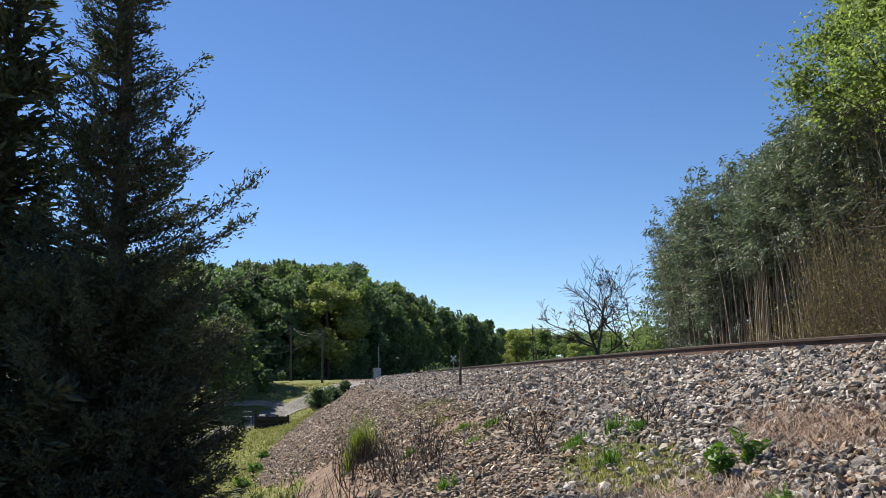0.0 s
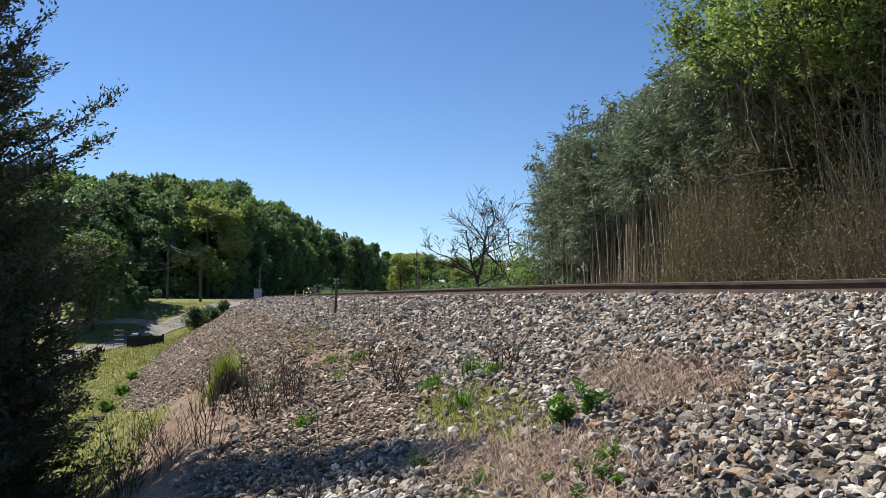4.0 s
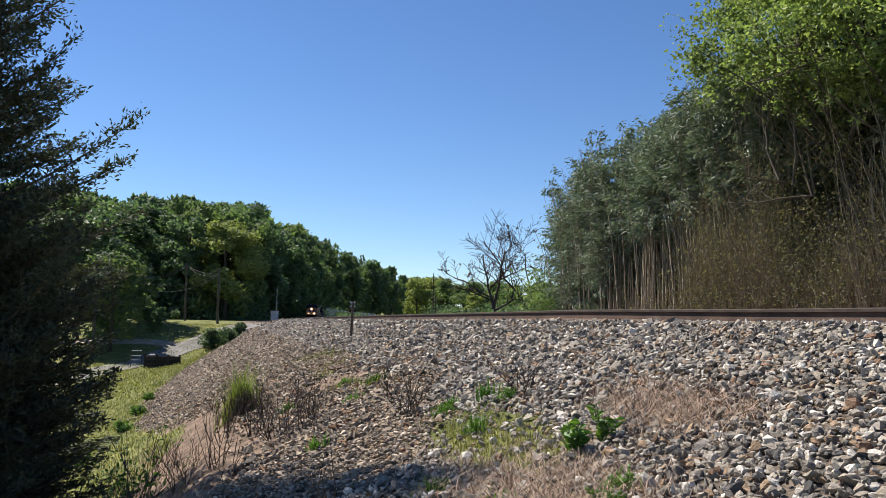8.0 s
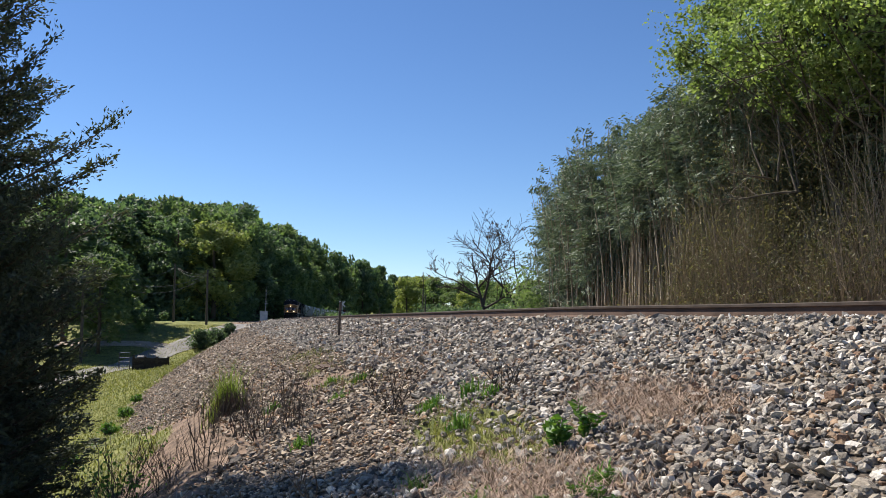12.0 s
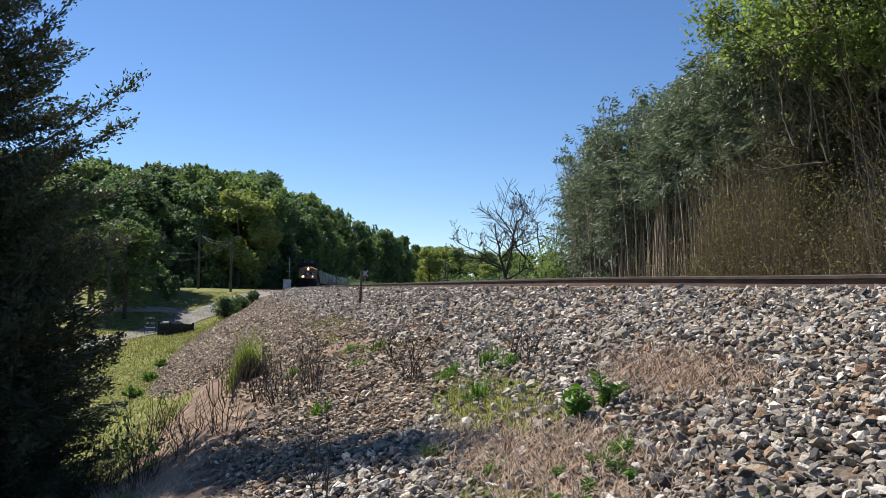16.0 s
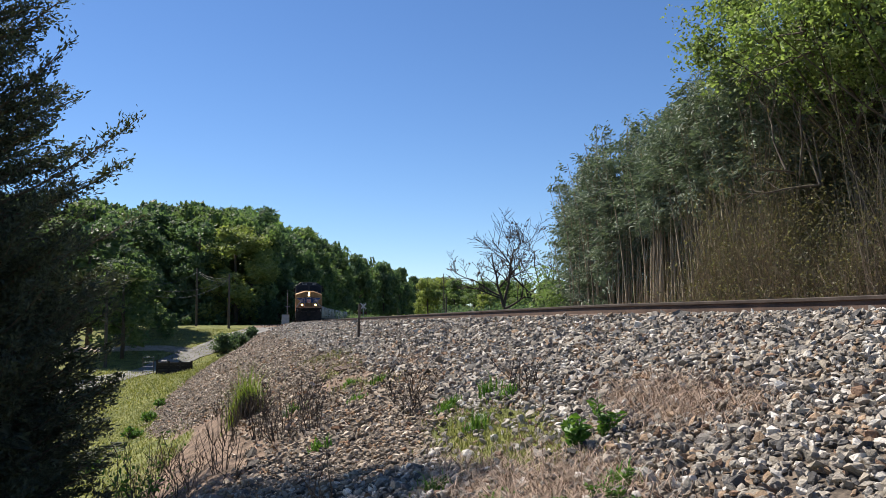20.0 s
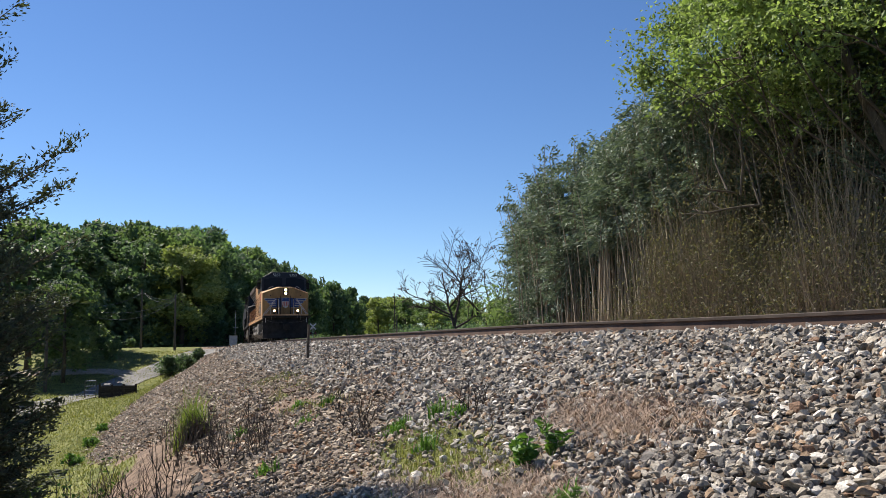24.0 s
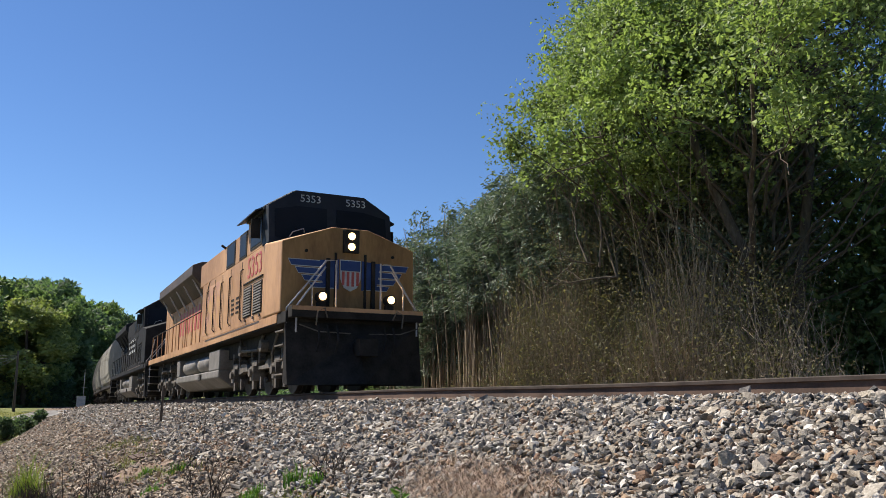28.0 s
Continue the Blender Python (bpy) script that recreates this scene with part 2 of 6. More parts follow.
M_BALLAST = stone_material("ballast_stone", "island")
M_CHIP = stone_material("earthy_broken_stone", "island", (0.98, 0.89, 0.80))
M_BALLAST_ONE = stone_material("ballast_stone_single", "object")
M_STEEL = surface("rusty_rail", (0.062, 0.038, 0.027), (0.125, 0.078, 0.056), 3, 0.75, 0.2, 0.0, 40)
# head colour set darker than the web, shade painted into it
M_RAILTOP = surface("worn_rail_head", (0.035, 0.026, 0.022), (0.075, 0.058, 0.048), 4, 0.75, 0.05, 0.0, fine=50, spec=0.15)
M_TIE = surface("weathered_tie_wood", (0.06, 0.045, 0.035), (0.14, 0.11, 0.085), 3, 0.9, 0.5, vary="object", stretch=(1, 8, 8))
M_ROAD = surface("worn_asphalt", (0.13, 0.125, 0.12), (0.21, 0.20, 0.19), 0.6, 0.9, 0.25, fine=30)
M_DRIVE = surface("tan_gravel", (0.24, 0.19, 0.145), (0.40, 0.32, 0.25), 0.9, 0.95, 0.3, fine=40)
M_BARK = surface("bark", (0.05, 0.038, 0.028), (0.13, 0.105, 0.08), 5, 0.95, 0.8, fine=30, stretch=(3, 3, 0.6))
M_BARK_PALE = surface("pale_bark", (0.075, 0.06, 0.048), (0.18, 0.15, 0.118), 5, 0.95, 0.8, fine=30, stretch=(3, 3, 0.6))
M_CEDAR = leafy("cedar_foliage", (0.042, 0.052, 0.040), (0.105, 0.125, 0.088), 0.22, 0.7)
M_MAPLE = leafy("fresh_spring_leaf", (0.135, 0.185, 0.062), (0.30, 0.36, 0.145), 0.46, tint=(1.08, 1.2, 0.62))
M_MAPLE_DARK = leafy("older_maple_leaf", (0.075, 0.115, 0.045), (0.17, 0.225, 0.09), 0.45, tint=(1.0, 1.15, 0.65))
M_BAMBOO = leafy("bamboo_leaf", (0.095, 0.125, 0.088), (0.25, 0.29, 0.205), 0.20, tint=(1.0, 1.15, 0.7))
M_BRUSH_LEAF = leafy("olive_brush_leaf", (0.10, 0.092, 0.05), (0.20, 0.18, 0.10), 0.45, tint=(1.1, 1.15, 0.7))
M_WEED = leafy("broad_weed_leaf", (0.05, 0.13, 0.02), (0.14, 0.24, 0.05), 0.3)
M_OAK = leafy("woodland_leaf", (0.075, 0.115, 0.050), (0.160, 0.215, 0.095), 0.5, tint=(0.95, 1.15, 0.75))
M_OAK_LIGHT = leafy("young_woodland_leaf", (0.10, 0.15, 0.055), (0.22, 0.275, 0.115), 0.5, tint=(1.0, 1.15, 0.7))
M_CULM = surface("bamboo_culm", (0.17, 0.135, 0.095), (0.37, 0.305, 0.22), 4, 0.6, 0.2, fine=20, vary="object", stretch=(1, 1, 0.3))
M_TWIG = surface("dry_twig", (0.07, 0.05, 0.037), (0.16, 0.12, 0.09), 8, 0.95, 0.3, vary="island")
M_STRAW = surface("dead_grass", (0.22, 0.155, 0.115), (0.41, 0.315, 0.24), 8, 0.95, 0.2, vary="island")
M_GRASS = leafy("green_grass", (0.10, 0.115, 0.035), (0.25, 0.245, 0.10), 0.35)

# ---- ground ----
def ground_material():
    m = bpy.data.materials.new("ground_cover")
    m.use_nodes = True
    t = m.node_tree
    b = t.nodes["Principled BSDF"]
    co = t.nodes.new("ShaderNodeTexCoord")

    def tex(scale, detail=5):
        q = t.nodes.new("ShaderNodeTexNoise")
        q.inputs["Scale"].default_value, q.inputs["Detail"].default_value = scale, detail
        t.links.new(co.outputs["Object"], q.inputs["Vector"])
        return q.outputs[0]

    def ramp(src, a, c, lo=0.35, hi=0.65):
        q = t.nodes.new("ShaderNodeValToRGB")
        q.color_ramp.elements[0].position, q.color_ramp.elements[1].position = lo, hi
        q.color_ramp.elements[0].color, q.color_ramp.elements[1].color = (*a, 1), (*c, 1)
        t.links.new(src, q.inputs[0])
        return q.outputs[0]

    def blend(fac, a, c):
        q = t.nodes.new("ShaderNodeMix")
        q.data_type = "RGBA"
        t.links.new(fac, q.inputs[0])
        t.links.new(a, q.inputs[6])
        t.links.new(c, q.inputs[7])
        return q.outputs[2]

    def mask(attr, wobble, amount):
        a = t.nodes.new("ShaderNodeAttribute")
        a.attribute_name = attr
        q = t.nodes.new("ShaderNodeMath")
        q.operation = "MULTIPLY_ADD"
        t.links.new(wobble, q.inputs[0])
        q.inputs[1].default_value = amount
        t.links.new(a.outputs["Fac"], q.inputs[2])
        r = t.nodes.new("ShaderNodeMapRange")
        r.inputs["From Min"].default_value, r.inputs["From Max"].default_value = 0.4 + amount / 2, 0.6 + amount / 2
        t.links.new(q.outputs[0], r.inputs[0])
        return r.outputs[0]

    grit = ramp(tex(25, 6), (0.045, 0.038, 0.032), (0.17, 0.135, 0.105))
    dirt = ramp(tex(5, 8), (0.095, 0.068, 0.050), (0.245, 0.175, 0.130))
    straw = ramp(tex(14, 7), (0.20, 0.145, 0.105), (0.36, 0.275, 0.20))
    grass = ramp(tex(1.1, 8), (0.085, 0.10, 0.03), (0.20, 0.20, 0.065))
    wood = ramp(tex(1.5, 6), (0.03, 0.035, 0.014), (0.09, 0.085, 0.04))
    c = blend(mask("stones", tex(2.5), 0.6), dirt, grit)
    c = blend(mask("straw", tex(3.5), 0.8), c, straw)
    c = blend(mask("grass", tex(1.6), 0.8), c, grass)
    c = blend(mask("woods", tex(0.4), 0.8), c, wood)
    t.links.new(c, b.inputs["Base Color"])
    b.inputs["Roughness"].default_value, b.inputs["Specular IOR Level"].default_value = 0.95, 0.15
    bp = t.nodes.new("ShaderNodeBump")
    bp.inputs["Strength"].default_value, bp.inputs["Distance"].default_value = 0.6, 0.05
    t.links.new(tex(18, 8), bp.inputs["Height"])
    t.links.new(bp.outputs[0], b.inputs["Normal"])
    return m


def spaced(parts):
    """Grid lines: (from, to, step) stretches, one after another."""
    out = [np.arange(a, b, d) for a, b, d in parts]
    return np.unique(np.concatenate(out + [[parts[-1][1]]]))


GX = spaced([(-2400, -400, 200), (-400, -100, 20), (-100, -30, 2.5), (-30, -9, 0.6), (-9, 7, 0.22), (7, 30, 1.2), (30, 100, 5), (100, 400, 30), (400, 2400, 200)])
GY = spaced([(-1600, -200, 200), (-200, -20, 15), (-20, 1, 1.5), (1, 24, 0.25), (24, 90, 0.9), (90, 200, 4), (200, 600, 25), (600, 3000, 200)])


def covers(x, y):
    """How much of each cover the ground bears: stones, dead grass, green grass, woodland floor."""
    s, n = to_track(x, y)
    w = wave(x, y, 1.4, 5)
    edge = np.interp(s, [-16, -9, -5, -1, 3, 8, 18, 40, 66, 80], [6.3, 6.1, 6.15, 6.4, 7.6, 8.5, 9.3, 9.0, 8.2, 5.0])
    stones = (1 - smooth(-0.5, 0.5, n - edge - 0.3 * w)) * smooth(-4, -3, n) * (s < 88)

    def patch(s0, n0, rs, rn):
        return np.exp(-(((s - s0) / rs) ** 2 + ((n - n0) / rn) ** 2) ** 1.5)

    straw = patch(-11.8, 3.6, 0.9, 0.34) + patch(-12.1, 4.7, 1.4, 0.42) + patch(-4.6, 3.75, 1.4, 0.25) * 0.8 + patch(-2.5, 4.6, 3, 0.3) * 0.6
    straw = straw + smooth(6.3, 6.9, n) * (1 - smooth(7.6, 8.4, n)) * (0.42 + 0.4 * w) * (s < 1)
    verge = np.maximum(edge, np.interp(s, [-16, -8, -2, 1], [7.2, 7.5, 7.3, 7.0]))
    grass = smooth(-0.3, 0.4, n - verge + 0.4 * w)
    grass = grass + 0.8 * patch(-0.2, 7.2, 1.6, 0.25)
    grass = grass + 1.2 * patch(-10.8, 4.5, 1.3, 0.38) + 0.75 * patch(-3.6, 4.55, 2.6, 0.4) * (w > -0.2) + 0.7 * patch(2.5, 4.3, 2.5, 0.5) * (w > 0) + 0.8 * patch(-12.9, 5.2, 0.7, 0.3)
    straw = straw * (1 - 0.8 * patch(-10.8, 4.5, 1.3, 0.38))
    bare = patch(-4.4, 6.85, 3.2, 0.62) + patch(-4.4, 4.0, 0.42, 0.6) + patch(-3.9, 4.75, 0.8, 0.45) * 0.9
    bare = np.clip(bare * (1.15 + 0.7 * w), 0, 1)
    stones, straw, grass = stones * (1 - bare), straw * (1 - 0.75 * bare), grass * (1 - 0.9 * bare)
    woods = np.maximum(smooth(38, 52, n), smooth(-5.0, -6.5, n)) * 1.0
    return stones, np.clip(straw, 0, 1), np.clip(grass, 0, 1), woods


def build_ground():
    x, y = np.meshgrid(GX, GY, indexing="ij")
    z = level(x, y)
    nx, ny = x.shape
    i, j = np.meshgrid(np.arange(nx - 1), np.arange(ny - 1), indexing="ij")
    q = np.stack([i * ny + j, (i + 1) * ny + j, (i + 1) * ny + j + 1, i * ny + j + 1], -1).reshape(-1, 4)
    g = Geo().add(np.stack([x, y, z], -1), q)
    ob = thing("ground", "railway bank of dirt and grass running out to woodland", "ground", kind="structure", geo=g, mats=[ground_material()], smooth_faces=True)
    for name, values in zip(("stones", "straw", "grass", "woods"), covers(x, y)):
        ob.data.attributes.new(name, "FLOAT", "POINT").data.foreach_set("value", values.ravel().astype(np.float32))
    return ob


build_ground()

# ---- road up to the crossing ----
ROAD = [(-26, 20), (-26.3, 45), (-26.7, 60), (-27.0, 70), (-26.3, 79), (-24.9, 86), (-24.2, 94), (-23.2, 99.0), (-20.9, 102.4), (-17, 104.6), (-12, 106.2), (0, 109), (20, 112)]
DRIVE = [(-26.6, 83.2), (-29.5, 84.4), (-33, 83.6), (-38, 82), (-47, 79)]


def bezier_line(points, step=0.8):
    """A smooth line through points (Catmull-Rom), at even steps."""
    p = np.array([points[0], *points, points[-1]], float)
    out = []
    for k in range(1, len(p) - 2):
        n = max(2, int(np.linalg.norm(p[k + 1] - p[k]) / step))
        u = np.linspace(0, 1, n, endpoint=False)[:, None]
        out.append(0.5 * (2 * p[k] + (p[k + 1] - p[k - 1]) * u + (2 * p[k - 1] - 5 * p[k] + 4 * p[k + 1] - p[k + 2]) * u ** 2
                          + (3 * p[k] - p[k - 1] - 3 * p[k + 1] + p[k + 2]) * u ** 3))
    return np.concatenate(out + [p[-1:]])


def build_road(name, label, points, half, mat):
    line = bezier_line(points)
    d = np.gradient(line, axis=0)
    d /= np.linalg.norm(d, axis=1, keepdims=True)
    side = np.stack([d[:, 1], -d[:, 0]], -1)
    across = np.linspace(-half, half, 7)
    xy = line[:, None] + across[None, :, None] * side[:, None]
    xy += (np.sin(line[:, 1] * 1.3) * 0.06)[:, None, None] * side[:, None]
    z = level(xy[..., 0], xy[..., 1])
    top = z + 0.05
    s, n = to_track(xy[..., 0], xy[..., 1])
    top = np.where(np.abs(n) < 1.6, np.minimum(top, -0.03), top)
    k, m = top.shape
    g = Geo()
    v = np.concatenate([np.dstack([xy, top]).reshape(-1, 3), np.dstack([xy, top - 0.4]).reshape(-1, 3)])
    i, j = np.meshgrid(np.arange(k - 1), np.arange(m - 1), indexing="ij")
    a = np.stack([i * m + j, i * m + j + 1, (i + 1) * m + j + 1, (i + 1) * m + j], -1).reshape(-1, 4)
    e = np.arange(k - 1)
    rims = [np.stack([e * m + c, (e + 1) * m + c, (e + 1) * m + c + k * m, e * m + c + k * m], -1) for c in (0, m - 1)]
    g.add(v, np.concatenate([a, *rims]))
    return thing(name, label, "road", kind="structure", geo=g, mats=[mat], smooth_faces=True)


build_road("road", "narrow worn grey asphalt lane climbing to a level crossing", ROAD, 1.6, M_ROAD)
build_road("driveway", "tan gravel drive that leaves the lane under the trees", DRIVE, 1.3, M_DRIVE)


# ---- track ----
RAIL_OUT = [(-0.075, -0.172), (0.075, -0.172), (0.075, -0.160), (0.012, -0.140), (0.009, -0.045), (0.036, -0.036), (0.036, -0.008), (0.028, 0.0), (-0.028, 0.0), (-0.036, -0.008), (-0.036, -0.036), (-0.009, -0.045), (-0.012, -0.140), (-0.075, -0.160)]


def dip(s):
    """The line sinks a little on the near side of the bend."""
    return -0.05 * float(smooth(-3.5, -11, s))


def build_rails():
    track = thing("railway_track", "single rusty railway track on wooden ties in ballast", "railway track", kind="structure")
    for side in (-0.7525, 0.7525):
        ss = np.concatenate([np.arange(-60, 60, 1.0), np.arange(60, 480, 4.0)])
        v = []
        for s in ss:
            for a, z in RAIL_OUT:
                v.append(on_track(s, side + a, z + dip(s)))
        k, m = len(ss), len(RAIL_OUT)
        i, j = np.meshgrid(np.arange(k - 1), np.arange(m), indexing="ij")
        q = np.stack([i * m + j, i * m + (j + 1) % m, (i + 1) * m + (j + 1) % m, (i + 1) * m + j], -1).reshape(-1, 4)
        g = Geo().add(np.array(v), q)
        g.m = [np.where((q[:, 0] % m >= 5) & (q[:, 0] % m <= 9), 1, 0)]
        part("rail", g, [M_STEEL, M_RAILTOP], track, "rust-brown steel rail with a worn head darkened for shade")
    tie = Geo().box(-1.3, 1.3, -0.115, 0.115, -0.19, 0).mesh("tie", [M_TIE])
    rest = Geo()
    for k in range(-70, 400):
        s = k * 0.53
        p, h = on_track(s, 0, -0.175 + dip(s) + 0.004 * math.sin(k * 2.1)), heading(s)
        m = pose(*p, 0, 0, -math.degrees(h) + 0.8 * math.sin(k * 5.3))
        if -60 < k < 160:
            part("tie", tie, None, track, at=m)
        else:
            rest.box(-1.3, 1.3, -0.115, 0.115, -0.19, 0, 0, m)
    tagged(part("far_ties", rest, [M_TIE], track), "dark wooden ties further along the line", kind="stuff")


build_rails()

# ---- ballast stones ----
def stone_shapes(count, rng):
    """Chunky broken stones: a round form cut back by a few random planes."""
    g = (1 + 5 ** 0.5) / 2
    ico = np.array([(-1, g, 0), (1, g, 0), (-1, -g, 0), (1, -g, 0), (0, -1, g), (0, 1, g), (0, -1, -g), (0, 1, -g), (g, 0, -1), (g, 0, 1), (-g, 0, -1), (-g, 0, 1)]) / 1.9
    out = []
    for _ in range(count):
        v = ico + rng.normal(0, 0.16, (12, 3))
        cuts = rng.normal(0, 1, (7, 3))
        cuts /= np.linalg.norm(cuts, axis=1, keepdims=True)
        keep = rng.uniform(0.5, 0.85, 7)
        for n, d in zip(cuts, keep):
            v -= np.maximum(v @ n - d, 0)[:, None] * n
        out.append(v * rng.uniform((0.95, 0.7, 0.45), (1.5, 1.1, 0.8)) * 0.58)
    return out


ICO_F = np.array([(0, 11, 5), (0, 5, 1), (0, 1, 7), (0, 7, 10), (0, 10, 11), (1, 5, 9), (5, 11, 4), (11, 10, 2), (10, 7, 6), (7, 1, 8), (3, 9, 4), (3, 4, 2), (3, 2, 6), (3, 6, 8), (3, 8, 9), (4, 9, 5), (2, 4, 11), (6, 2, 10), (8, 6, 7), (9, 8, 1)])


OCTA_F = np.array([(4, 0, 2), (4, 2, 1), (4, 1, 3), (4, 3, 0), (5, 2, 0), (5, 1, 2), (5, 3, 1), (5, 0, 3)])
BLOCK_F = np.array([(0, 2, 3), (0, 3, 1), (4, 5, 7), (4, 7, 6), (0, 1, 5), (0, 5, 4), (2, 6, 7), (2, 7, 3), (0, 4, 6), (0, 6, 2), (1, 3, 7), (1, 7, 5)])


def random_turns(rng, count, tilt=0.6):
    """Rotation matrices: any heading, tilted by about so much."""
    a, b, c = rng.uniform(0, 2 * np.pi, count), rng.normal(0, tilt, count), rng.normal(0, tilt, count)
    z, o = np.zeros(count), np.ones(count)
    rz = np.stack([np.cos(a), -np.sin(a), z, np.sin(a), np.cos(a), z, z, z, o], -1).reshape(-1, 3, 3)
    rx = np.stack([o, z, z, z, np.cos(b), -np.sin(b), z, np.sin(b), np.cos(b)], -1).reshape(-1, 3, 3)
    ry = np.stack([np.cos(c), z, np.sin(c), z, o, z, -np.sin(c), z, np.cos(c)], -1).reshape(-1, 3, 3)
    return rx @ ry @ rz


def stone_places(rng, s0, s1, n0, n1, per_m2):
    count = int((s1 - s0) * (n1 - n0) * per_m2)
    s, n = rng.uniform(s0, s1, count), rng.uniform(n0, n1, count)
    h = PSI + s / RAD
    x, y = CX - (RAD + n) * np.cos(h), CY + (RAD + n) * np.sin(h)
    stones, straw, grass, _ = covers(x, y)
    keep = rng.uniform(0, 1, count) < stones * (1 - 0.86 * straw) * (1 - 0.75 * grass) + 0.03 * (n < 6)
    keep &= (np.abs(np.abs(n) - 0.7525) > 0.13)
    return x[keep], y[keep], n[keep]


def build_ballast():
    rng = np.random.default_rng(3)
    shapes = stone_shapes(48, rng)
    cube = np.array([(x, y, z) for z in (-1, 1) for y in (-1, 1) for x in (-1, 1)]) * 0.36
    blocks = [(cube + rng.normal(0, 0.105, (8, 3))) * rng.uniform((0.95, 0.65, 0.4), (1.5, 1.0, 0.7)) for _ in range(48)]
    octa = np.array([(1, 0, 0), (-1, 0, 0), (0, 1, 0), (0, -1, 0), (0, 0, 1), (0, 0, -1)]) * 0.62
    chips = [(octa + rng.normal(0, 0.12, (6, 3))) * rng.uniform((0.95, 0.65, 0.4), (1.5, 1.0, 0.75)) for _ in range(48)]
    bed = thing("ballast", "bed of broken grey and tan crushed stone beside the rails", "ballast", kind="structure")
    singles = 0
    datas = [None] * 48
    for a, b, n0, n1, per, size in ((-24, -14.6, 0.9, 6.6, 90, 0.075), (-14.6, -9, 0.9, 6.8, 800, 0.042), (-9, -4, 0.9, 6.9, 540, 0.050), (-4, 10, 0.9, 9.2, 360, 0.055), (10, 30, 0.9, 10.2, 190, 0.074), (30, 62, 0.9, 10.0, 80, 0.11), (62, 110, -2.5, 9.0, 20, 0.18), (-24, 40, -3.0, 0.9, 45, 0.09)):
        x, y, n = stone_places(rng, a, b, n0, n1, per)
        z = level(x, y)
        count = len(x)
        size_i = size * np.exp(rng.normal(0, 0.33, count))
        z = z + np.where(np.abs(n) < 1.7, 0.012, rng.uniform(0.0, 0.03, count))
        turns, kind = random_turns(rng, count), rng.integers(0, 48, count)
        near = np.hypot(x - 2.0, y - 4.6) < 1.6
        loose = np.flatnonzero(near & (rng.uniform(0, 1, count) < 0.2))[:max(0, 300 - singles)] if a == -14.6 else []
        for k in loose:
            if datas[kind[k]] is None:
                datas[kind[k]] = Geo().add(shapes[kind[k]], ICO_F).mesh("stone", [M_BALLAST_ONE])
            m = Matrix([list(r * size_i[k]) for r in turns[k]]).to_4x4()
            m.translation = (x[k], y[k], z[k] + 0.015)
            part("stone", datas[kind[k]], None, bed, at=m)
            singles += 1
        rest = np.ones(count, bool)
        rest[loose] = False
        low = (n + 0.35 * wave(x, y, 1.4, 5) > 4.1 + 2.2 * smooth(-9.6, -11.4, to_track(x, y)[0])) & (a > -20)
        size_i = np.where(low, size_i * 0.86, size_i)
        pool, corners, sides = (shapes, 12, ICO_F) if a == -14.6 else (blocks, 8, BLOCK_F) if a < 10 else (chips, 6, OCTA_F)
        shape = np.array(pool)[kind[rest]]
        v = np.einsum("nij,nkj->nki", turns[rest], shape) * size_i[rest, None, None] + np.stack([x, y, z], -1)[rest][:, None]
        low = low[rest]
        for pick, mat, label in ((~low, M_BALLAST, "crushed stone too fine to count"), (low, M_CHIP, "earthy brown broken stone down the bank")):
            if pick.any():
                w = v[pick].copy()
                if mat is M_CHIP:
                    mid = w.mean(1, keepdims=True)
                    w[..., 2:] = mid[..., 2:] - 0.002 + (w[..., 2:] - mid[..., 2:]) * 0.85
                fs = (sides[None] + corners * np.arange(pick.sum())[:, None, None]).reshape(-1, 3)
                tagged(part("crushed_stone", Geo().add(w, fs), [mat], bed), label, kind="stuff")


build_ballast()

# ---- plants ----
def leaves(rng, centres, size, fold=0.25, long=1.6, flat=0.0, way=None, face=None):
    """One small folded leaf (two triangles) at each centre, turned at random or along a given way."""
    c = np.asarray(centres, float)
    k = len(c)
    u = rng.normal(0, 1, (k, 3))
    u[:, 2] *= 1 - flat
    if way is not None:
        u = way + u * 0.35
    u /= np.linalg.norm(u, axis=1, keepdims=True)
    w = np.cross(u, rng.normal(0, 1, (k, 3)) if face is None else face)
    w /= np.linalg.norm(w, axis=1, keepdims=True)
    n = np.cross(u, w)
    sz = (size * np.exp(rng.normal(0, 0.3, k)))[:, None]
    a, b = c - u * sz * long / 2, c + u * sz * long / 2
    e, f = c + w * sz / 2 + n * sz * fold, c - w * sz / 2 + n * sz * fold
    v = np.stack([a, e, b, f], 1).reshape(-1, 3)
    q = np.array([(0, 1, 2), (0, 2, 3)])[None] + 4 * np.arange(k)[:, None, None]
    return v, q.reshape(-1, 3)


def blades(rng, roots, height, width, bend=0.5):
    """Bent grass blades, each of three triangles, from root places."""
    p = np.asarray(roots, float)
    k = len(p)
    a = rng.uniform(0, 2 * np.pi, k)
    side = np.stack([np.cos(a), np.sin(a), 0 * a], -1)
    lean = np.stack([-np.sin(a), np.cos(a), 0 * a], -1) * (bend * rng.uniform(0.2, 1.3, k))[:, None]
    h = (height * np.exp(rng.normal(0, 0.3, k)))[:, None]
    w = width * rng.uniform(0.7, 1.3, (k, 1))
    up = np.array([0, 0, 1.0])
    m = p + up * h * 0.6 + lean * h * 0.35
    t = p + up * h * np.clip(1.05 - bend * 0.4, 0.15, 1) + lean * h
    v = np.stack([p - side * w / 2, p + side * w / 2, m + side * w / 3, m - side * w / 3, t], 1).reshape(-1, 3)
    q = np.array([(0, 1, 2), (0, 2, 3), (3, 2, 4)])[None] + 5 * np.arange(k)[:, None, None]
    return v, q.reshape(-1, 3)


